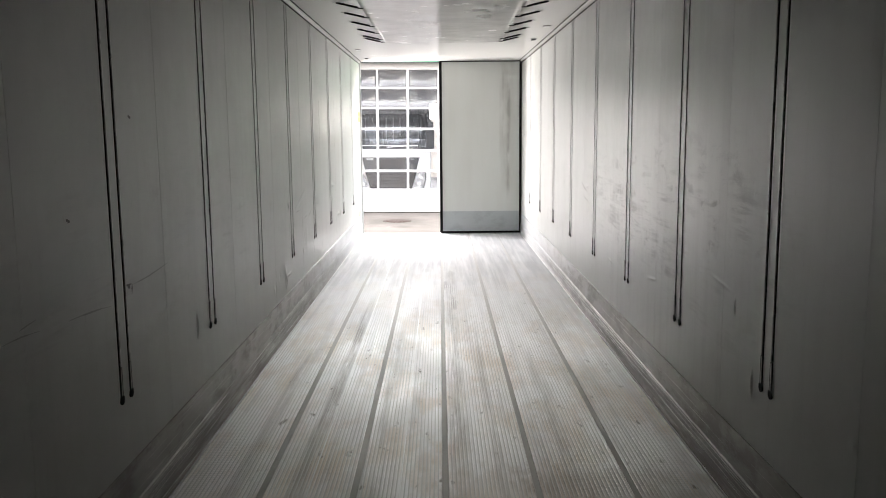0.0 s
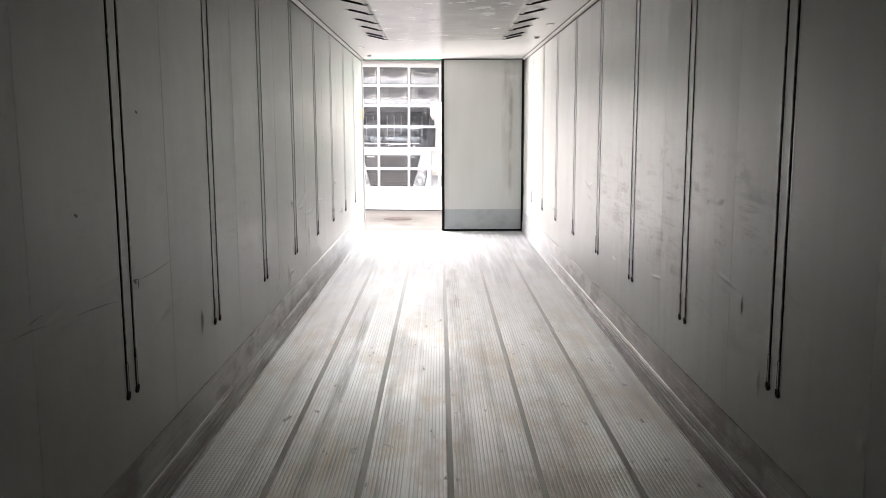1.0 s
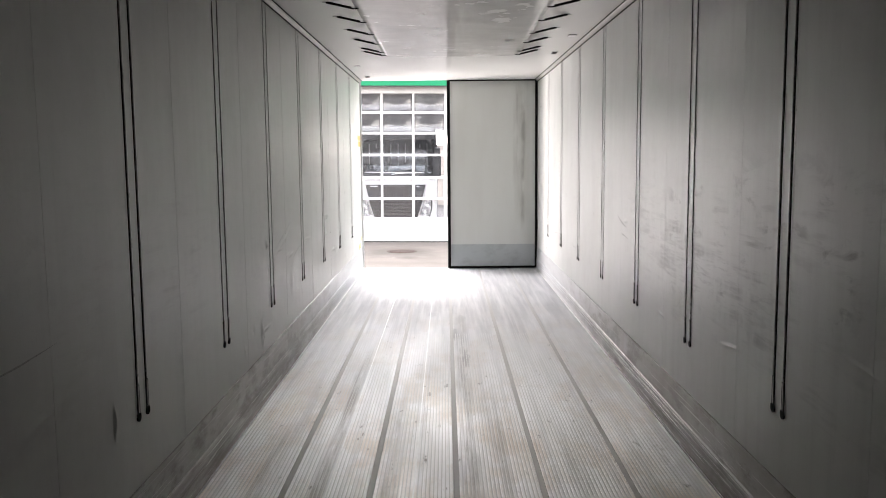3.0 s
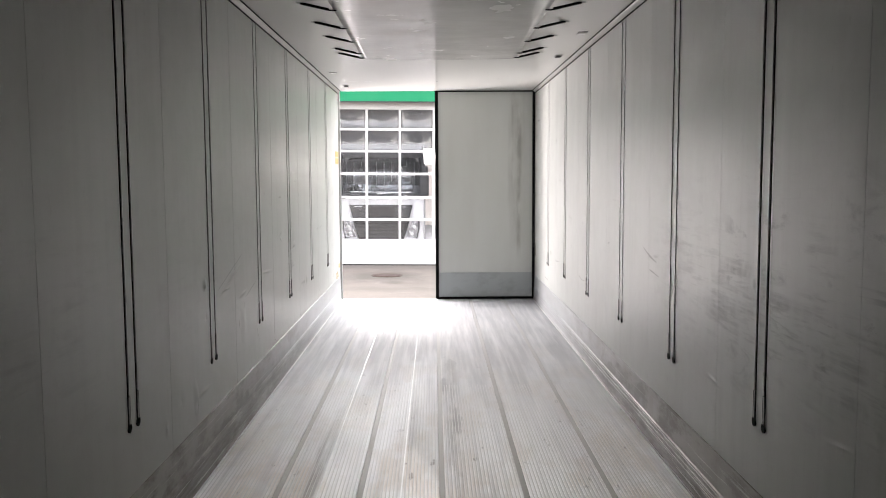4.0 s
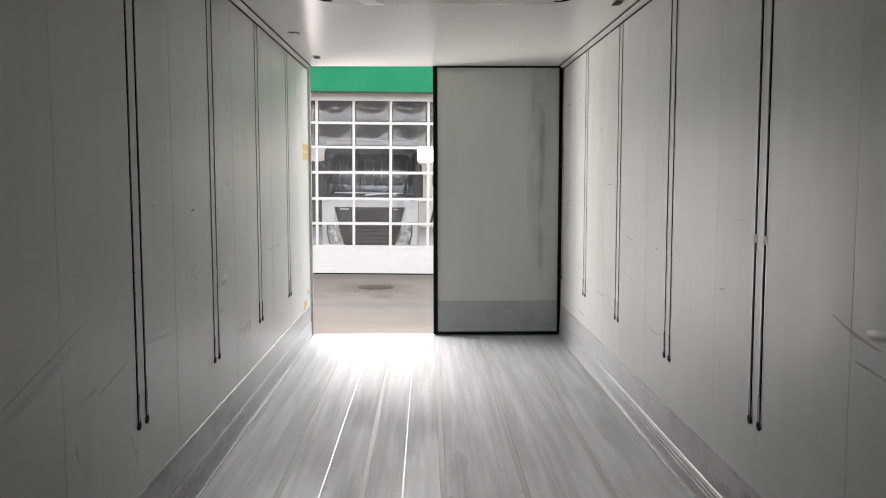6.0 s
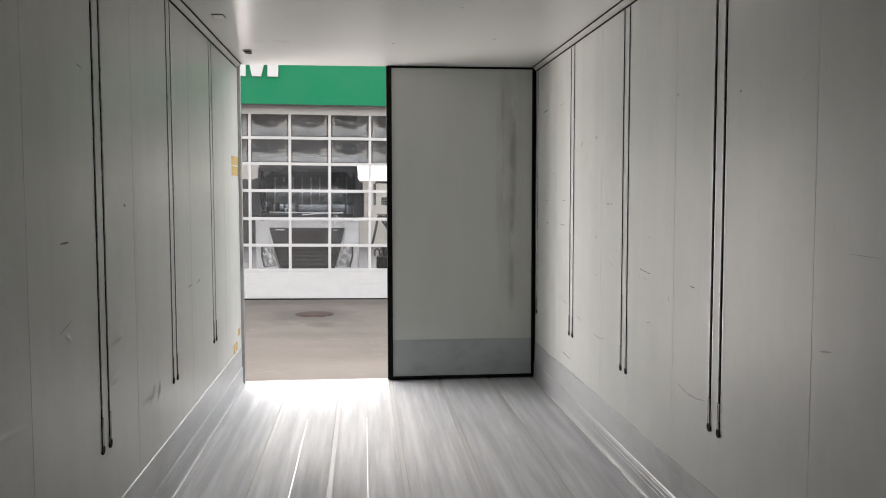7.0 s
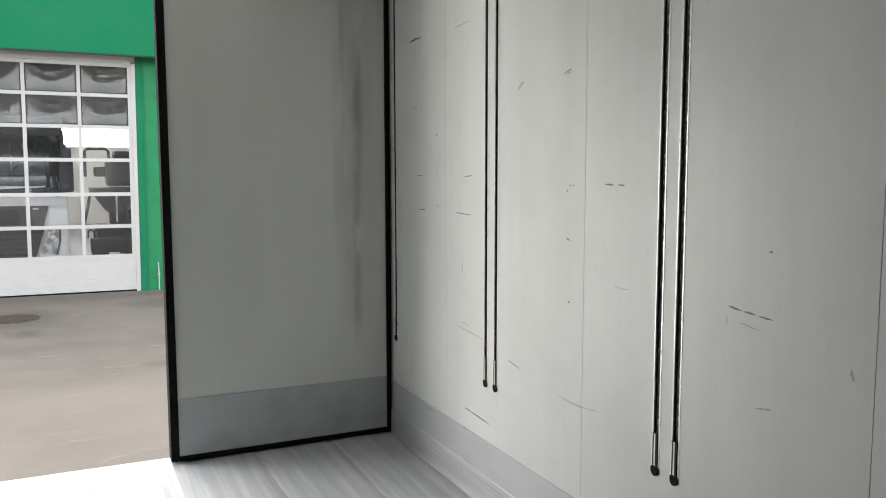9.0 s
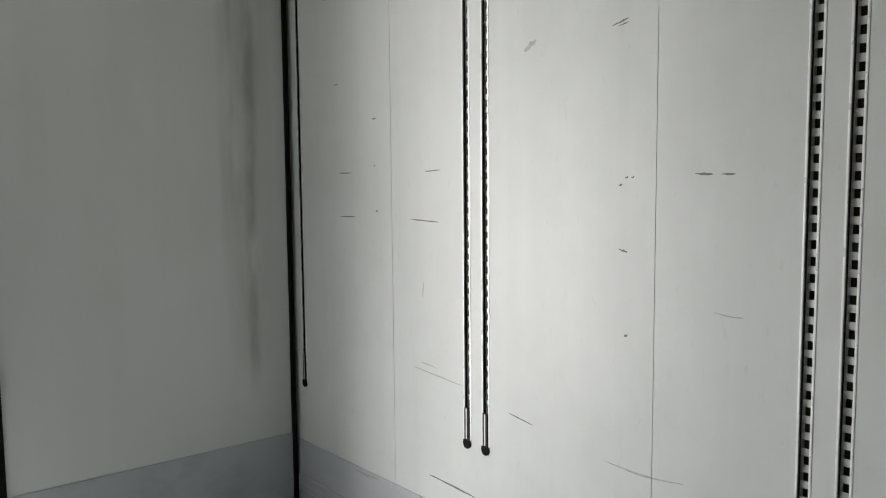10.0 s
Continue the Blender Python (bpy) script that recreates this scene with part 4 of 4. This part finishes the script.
    part("grille_centre", boxes((-0.38, 0.38, 0.016, 0.029, 1.33, 1.62), bevel=0.005), M_COVER, t, "grey centre of the grille")
    part("badge", boxes((-0.76, -0.54, 0.02, 0.0295, 1.625, 1.655), bevel=0.003), M_STEEL, t, "small plain silver badge")
    crown = [(1.16 * math.cos(a), 1.72 + 0.19 * min(1.0, 1.35 * math.sin(a)) ** 0.7) for a in np.linspace(0.0, math.pi, 17)]
    part("bonnet_lip", prism([(-1.16, 1.69)] + [(-x, z) for x, z in crown] + [(1.16, 1.69)], 0.05, 0.13), M_CAB, t, "white bonnet lip")
    part("cowl", prism([(-1.1, 1.85), (1.1, 1.85), (1.18, 1.99), (-1.18, 1.99)], 0.1, 0.16), M_DARKP, t, "black cowl below the windscreen")
    part("badge", boxes((0.62, 0.72, 0.02, 0.0295, 1.62, 1.65), bevel=0.003), M_STEEL, t, "small plain silver badge")
    part("grille", prism([(-0.6, 0.55), (0.6, 0.55), (0.82, 1.26), (-0.82, 1.26)], 0.12, 0.2), M_DARKP, t, "dark lower grille")
    for i in range(6):
        z = 0.64 + 0.1 * i
        w = 0.59 + 0.29 * (z - 0.55)
        part("grille_slat", boxes((-w, w, 0.09, 0.122, z, z + 0.03), bevel=0.006), M_COVER, t)
    for q in (-1, 1):
        part("corner_panel", prism([(q * 0.61, 0.55), (q * 1.2, 0.55), (q * 1.2, 1.68), (q * 0.905, 1.68), (q * 0.905, 1.28)], 0.08, 0.2), M_CAB, t, "white corner panel")
        h = part("headlight", prism([(q * 0.72, 0.77), (q * 1.0, 0.74), (q * 1.06, 1.0), (q * 1.06, 1.27), (q * 0.87, 1.23)], 0.05, 0.08), M_LENS, t, "clear headlight")
        part("bezel", prism([(q * 1.0, 0.73), (q * 1.035, 0.73), (q * 1.1, 1.0), (q * 1.1, 1.28), (q * 1.06, 1.28), (q * 1.06, 1.0)], 0.045, 0.082), M_DARKP, h, "black edge")
        bm = bmesh.new()
        for x, z in ((0.88, 0.87), (0.95, 1.07)):
            bmesh.ops.create_uvsphere(bm, u_segments=12, v_segments=8, radius=0.055, matrix=Matrix.LocRotScale((q * x, 0.052, z), None, (1, 0.3, 1)))
        part("reflector", bm, M_STEEL, h, "round reflector")
        m = part("mirror", boxes((q * 1.23 - 0.13, q * 1.23 + 0.13, 0.02, 0.14, 1.95, 2.55), (q * 1.23 - 0.08, q * 1.23 + 0.1, 0.03, 0.13, 2.58, 2.8), bevel=0.04), M_DARKP, t, "black wing mirror")
        part("bracket", tube(bmesh.new(), [(q * 1.2, 0.4, 2.75), (q * 1.22, 0.2, 2.85), (q * 1.23, 0.08, 2.55)], 0.03, 8), M_DARKP, m)
        part("step", boxes((q * 1.0 - 0.2, q * 1.0 + 0.2, 0.22, 0.6, 0.32, 0.5), bevel=0.02), M_DARKP, t, "dark step")
    for q in (-1, 1):
        bm = bmesh.new()
        bmesh.ops.create_cone(bm, cap_ends=True, segments=28, radius1=0.5, radius2=0.5, depth=0.3, matrix=Matrix.Translation((q * 1.05, 1.4, 0.5)) @ pose(0, 0, 0, 0, 90, 0))
        part("tyre", bm, M_BLACK, t, "black tyre")
    return t


lorry(-1.55, GY + 0.35)

def loader(x, y):
    t = thing("loader", "small dark loader with an open cab parked in the hall", "loader", (x, y, GROUND))
    part("cab_frame", tube(bmesh.new(), [(-0.31, 0.2, 2.2), (-0.31, 0.22, 2.78), (-0.25, 0.24, 2.84), (0.14, 0.24, 2.84), (0.2, 0.24, 2.78), (0.24, 0.22, 2.2)], 0.035, 8), M_DARKP, t, "thin black cab frame")
    part("engine_cover", boxes((0.14, 0.72, -0.2, 0.9, 1.98, 2.62), (0.3, 0.68, 0.0, 0.7, 2.6, 2.8), bevel=0.1), M_DARKP, t, "dark rounded engine cover")
    part("seat", boxes((-0.12, 0.16, 0.3, 0.6, 2.2, 2.42), bevel=0.05), M_COVER, t, "black seat")
    part("body", prism([(-0.26, 1.95), (0.72, 1.95), (0.6, 1.5), (0.42, 1.36), (0.1, 1.42)], -0.3, 0.8), M_DARKP, t, "dark tapering body")
    part("arm", tube(bmesh.new(), [(-0.22, -0.32, 1.9), (-0.3, -0.36, 1.5), (-0.4, -0.4, 1.08)], 0.035, 8), M_DARKP, t, "thin dark lifting arm")
    part("arm", tube(bmesh.new(), [(0.42, -0.32, 1.9), (0.5, -0.36, 1.5), (0.56, -0.4, 1.08)], 0.035, 8), M_DARKP, t, "thin dark lifting arm")
    for x in (-0.25, -0.12):
        part("hose", tube(bmesh.new(), [(x - 0.06, -0.45, 0.84), (x - 0.06, -0.48, 0.98), (x, -0.5, 1.03), (x + 0.06, -0.48, 0.98), (x + 0.07, -0.45, 0.84)], 0.017, 8), M_BLACK, t, "black looped hose")
    part("bucket", boxes((-0.26, 0.52, -0.55, -0.1, 0.5, 0.82), (-0.24, -0.12, -0.5, -0.2, 0.02, 0.5), (0.36, 0.48, -0.5, -0.2, 0.02, 0.5), bevel=0.05), M_COVER, t, "dark bucket")
    part("chassis", boxes((-0.1, 0.9, -0.05, 1.4, 0.55, 1.05), (0.2, 0.8, 0.0, 0.8, 1.05, 1.45), bevel=0.06), M_COVER, t)
    part("lever", tube(bmesh.new(), [(0.3, -0.55, 1.2), (0.3, -0.55, 1.75), (0.34, -0.55, 1.85)], 0.022, 8), M_CAB, t, "pale upright lever")
    for q in (0.0, 0.7):
        bm = bmesh.new()
        bmesh.ops.create_cone(bm, cap_ends=True, segments=28, radius1=0.42, radius2=0.42, depth=0.28, matrix=Matrix.Translation((q, 0.4, 0.43)) @ pose(0, 0, 0, 0, 90, 0))
        part("tyre", bm, M_BLACK, t, "black tyre")
    return t


loader(0.42, 28.6)
# thin pipe on the pillar between the gates
pipe = thing("wall_pipe", "thin pale pipe fixed to the green pillar", "pipe", (1.3, GY - 0.03, GROUND))
part("tube", tube(bmesh.new(), [(0, 0, 0), (0, 0, 0.3), (-0.01, 0, 0.56)], 0.012, 8), M_WHITE, pipe)
part("clip", boxes((-0.025, 0.025, -0.01, 0.045, 0.3, 0.325), bevel=0.004), M_STEEL, pipe)

# ---- labels, marks and dents on the trailer walls ----
def label_strip(side, y0, y1, z0, z1, torn=False):
    n = 10
    bm = bmesh.new()
    def edge(i):
        return 0.012 * noise.noise((i * 1.7, y0 * 9, z0 * 5)) if torn else 0.0
    top = [bm.verts.new((0, y0 + (y1 - y0) * i / n, z1 + 1.5 * edge(i))) for i in range(n + 1)]
    bot = [bm.verts.new((0, y0 + (y1 - y0) * i / n, z0 - 2 * edge(i + 20))) for i in range(n + 1)]
    for i in range(n):
        bm.faces.new((bot[i], bot[i + 1], top[i + 1], top[i]))
    geo = bmesh.ops.extrude_face_region(bm, geom=bm.faces[:])
    bmesh.ops.translate(bm, vec=(-side * 0.0012, 0, 0), verts=[v for v in geo["geom"] if isinstance(v, bmesh.types.BMVert)])
    ob = new("label", mesh_of(bm, "label", M_YELLOW))
    ob.location.x = side * (W - 0.0003)
    return tagged(ob, "torn yellow paper label on the white wall" if torn else "faded yellow label stuck to the white wall", "label", "labels by the rear opening")


label_strip(-1, 12.06, 12.38, 1.798, 1.868)
label_strip(-1, 12.06, 12.38, 1.715, 1.788)
label_strip(-1, 12.0, 12.08, 0.31, 0.385, True)
label_strip(-1, 12.12, 12.19, 0.33, 0.39, True)
label_strip(-1, 12.23, 12.34, 0.42, 0.475, True)


def mark(side, y0, z0, y1, z1, width=0.006, faint=False, bend=0.0):
    """A scuff or scratch: a thin, uneven, tapering streak on the wall."""
    n = 8
    bm = bmesh.new()
    d = Vector((0, y1 - y0, z1 - z0))
    nrm = Vector((0, -d.z, d.y)).normalized()
    up, dn = [], []
    for i in range(n + 1):
        t = i / n
        c = Vector((0, y0, z0)) + d * t + nrm * (bend * math.sin(math.pi * t) + 0.25 * width * noise.noise((t * 7, y0 * 13, z0 * 11)))
        w = width * (0.25 + 0.75 * math.sin(math.pi * min(1, max(0, t * 0.9 + 0.05)))) * (0.75 + 0.5 * noise.noise((t * 5, z0 * 17, y0 * 7)))
        up.append(bm.verts.new(c + nrm * w / 2))
        dn.append(bm.verts.new(c - nrm * w / 2))
    for i in range(n):
        bm.faces.new((dn[i], dn[i + 1], up[i + 1], up[i]))
    ob = part("scuff_mark", bm, M_MARK_L if faint else M_MARK, wall_right if side > 0 else wall_left)
    ob.location.x = side * (W - 0.0006)
    return ob


def fleck(side, y, z, r=0.006):
    mark(side, y + r, z - r * 0.3, y - r, z + r * 0.3, r * 1.2)


mark(1, 12.02, 1.868, 11.98, 1.87, 0.008, True)
mark(1, 11.75, 1.719, 11.72, 1.719, 0.008)
fleck(1, 11.735, 1.54)
mark(1, 11.99, 1.512, 11.9, 1.512, 0.006)
mark(1, 11.98, 1.335, 11.88, 1.338, 0.006)
fleck(1, 11.725, 1.366, 0.008)
mark(1, 11.513, 1.343, 11.35, 1.338, 0.007)
mark(1, 11.42, 1.517, 11.337, 1.522, 0.006)
mark(1, 10.925, 1.882, 10.875, 1.91, 0.022, True)
mark(1, 10.585, 1.912, 10.53, 1.926, 0.007)
mark(1, 10.565, 1.908, 10.53, 1.916, 0.005)
fleck(1, 10.551, 1.476, 0.006)
fleck(1, 10.53, 1.497, 0.005)
fleck(1, 10.509, 1.498, 0.005)
mark(1, 10.555, 1.298, 10.525, 1.29, 0.008)
fleck(1, 10.527, 1.056, 0.007)
mark(1, 10.315, 1.507, 10.262, 1.505, 0.008)
mark(1, 10.24, 1.506, 10.2, 1.506, 0.006)
mark(1, 10.25, 1.158, 10.17, 1.153, 0.006, True, 0.004)
mark(1, 11.455, 0.82, 11.37, 0.812, 0.006, True)
mark(1, 11.51, 0.795, 11.23, 0.775, 0.006, True)
mark(1, 10.995, 0.73, 10.89, 0.715, 0.006)
mark(1, 10.6, 0.678, 10.33, 0.685, 0.007, True, 0.01)
mark(1, 11.415, 0.404, 11.165, 0.394, 0.01)
mark(1, 11.437, 1.117, 11.444, 1.06, 0.008, True)
mark(1, 12.09, 2.218, 11.93, 2.226, 0.014)
mark(1, 11.53, 2.215, 11.37, 2.225, 0.01, True)
mark(1, 9.705, 1.172, 9.655, 1.165, 0.008)
mark(1, 9.645, 1.164, 9.6, 1.162, 0.007)
mark(1, 9.59, 1.16, 9.54, 1.158, 0.006)
mark(1, 9.712, 1.145, 9.707, 1.115, 0.006, True)
fleck(1, 9.554, 1.342, 0.006)
mark(1, 9.59, 0.9, 9.53, 0.91, 0.008, True)
mark(1, 9.29, 1.08, 9.28, 1.05, 0.012, True)
mark(1, 9.02, 1.153, 8.96, 1.15, 0.006)
mark(1, 9.16, 0.685, 8.84, 0.678, 0.007, True, 0.02)
fleck(1, 9.2, 2.024, 0.009)
fleck(1, 8.554, 1.962, 0.009)
mark(1, 7.8, 1.384, 7.63, 1.382, 0.003, True)
mark(1, 9.66, 1.13, 9.58, 1.12, 0.006, True)
mark(1, 7.95, 1.06, 7.88, 1.07, 0.009, True)
fleck(-1, 2.73, 0.99, 0.016)
mark(-1, 2.7, 1.0, 2.765, 0.995, 0.008)
mark(-1, 2.765, 0.995, 2.76, 0.955, 0.014)
fleck(-1, 2.841, 1.645, 0.014)
mark(-1, 1.88, 1.02, 1.98, 1.03, 0.006, True)
fleck(-1, 2.242, 1.3, 0.014)
mark(-1, 1.78, 1.0, 2.0, 0.99, 0.006, True, 0.004)
mark(-1, 2.2, 0.975, 2.55, 0.95, 0.007, True, 0.004)
mark(-1, 2.75, 0.99, 3.2, 1.01, 0.007, True, -0.006)
mark(-1, 8.33, 1.4, 8.41, 1.402, 0.01)
fleck(-1, 7.775, 1.442, 0.008)
mark(-1, 8.54, 2.033, 8.6, 2.025, 0.01, True)
fleck(-1, 9.1, 1.52, 0.012)
mark(-1, 10.36, 1.028, 10.46, 1.036, 0.012)
mark(-1, 10.62, 1.03, 10.74, 1.042, 0.01)
mark(-1, 6.93, 0.7, 6.95, 0.62, 0.012, True)
mark(-1, 7.12, 0.65, 7.1, 0.61, 0.025)
mark(-1, 7.46, 0.5, 7.48, 0.43, 0.012, True, 0.02)

mark(-1, 7.08, 0.78, 7.07, 0.56, 0.008, True, 0.012)
mark(-1, 7.12, 0.8, 7.42, 0.86, 0.007, True)
mark(-1, 7.42, 0.57, 7.46, 0.47, 0.01, True, 0.01)
mark(-1, 8.3, 1.1, 8.42, 1.13, 0.008, True)
mark(-1, 6.45, 0.93, 7.05, 1.08, 0.006, True)
mark(1, 6.9, 1.12, 6.6, 1.06, 0.016, True, 0.01)
mark(1, 6.75, 1.0, 6.55, 0.98, 0.012, True)


def dent(side, y, z, ly, lz, tilt=0.0, deep=0.005):
    """A shallow smooth bulge pressed into the wall sheet."""
    bm = bmesh.new()
    n, m = 16, 5
    c = bm.verts.new((-side * deep, 0, 0))
    rings = []
    for j in range(1, m + 1):
        r = j / m
        h = deep * (math.cos(math.pi * r) * 0.5 + 0.5) - (0.0004 if j == m else 0)
        rings.append([bm.verts.new((-side * h, ly * r * math.cos(2 * math.pi * k / n), lz * r * math.sin(2 * math.pi * k / n))) for k in range(n)])
    for k in range(n):
        bm.faces.new((c, rings[0][k], rings[0][(k + 1) % n]))
        for a, b in zip(rings, rings[1:]):
            bm.faces.new((a[k], b[k], b[(k + 1) % n], a[(k + 1) % n]))
    ob = part("dent", bm, M_WALL_R if side > 0 else M_WALL_L, wall_right if side > 0 else wall_left, "", True)
    ob.matrix_basis = pose(side * (W - 0.0002), y, z, tilt, 0, 0)


dent(-1, 8.94, 0.985, 0.12, 0.030, 6, 0.0144)
dent(-1, 8.91, 0.82, 0.08, 0.022, 10, 0.0096)
dent(-1, 9.5, 0.61, 0.09, 0.016, 40, 0.0080)
dent(-1, 9.62, 0.6, 0.07, 0.016, 55, 0.0080)
dent(-1, 5.99, 0.44, 0.05, 0.121, 10, 0.0112)
dent(-1, 6.19, 1.0, 0.05, 0.041, 0, 0.0112)
dent(-1, 6.75, 0.96, 0.3, 0.019, 14, 0.0080)
dent(-1, 7.05, 0.64, 0.09, 0.135, 0, 0.0064)
dent(-1, 3.6, 0.63, 0.02, 0.081, 0, 0.0096)
dent(1, 6.62, 1.1, 0.08, 0.02, -4, 0.004)
dent(1, 3.0, 0.83, 0.012, 0.05, 0, 0.006)
dent(1, 2.78, 0.56, 0.02, 0.07, 0, 0.007)

for ob in list(scene.objects):
    if ob.parent is None and ob.name.split(".")[0] in ("ground", "manhole_cover", "gate", "workshop_building", "lorry", "loader", "wall_pipe"):
        outdoors(ob)
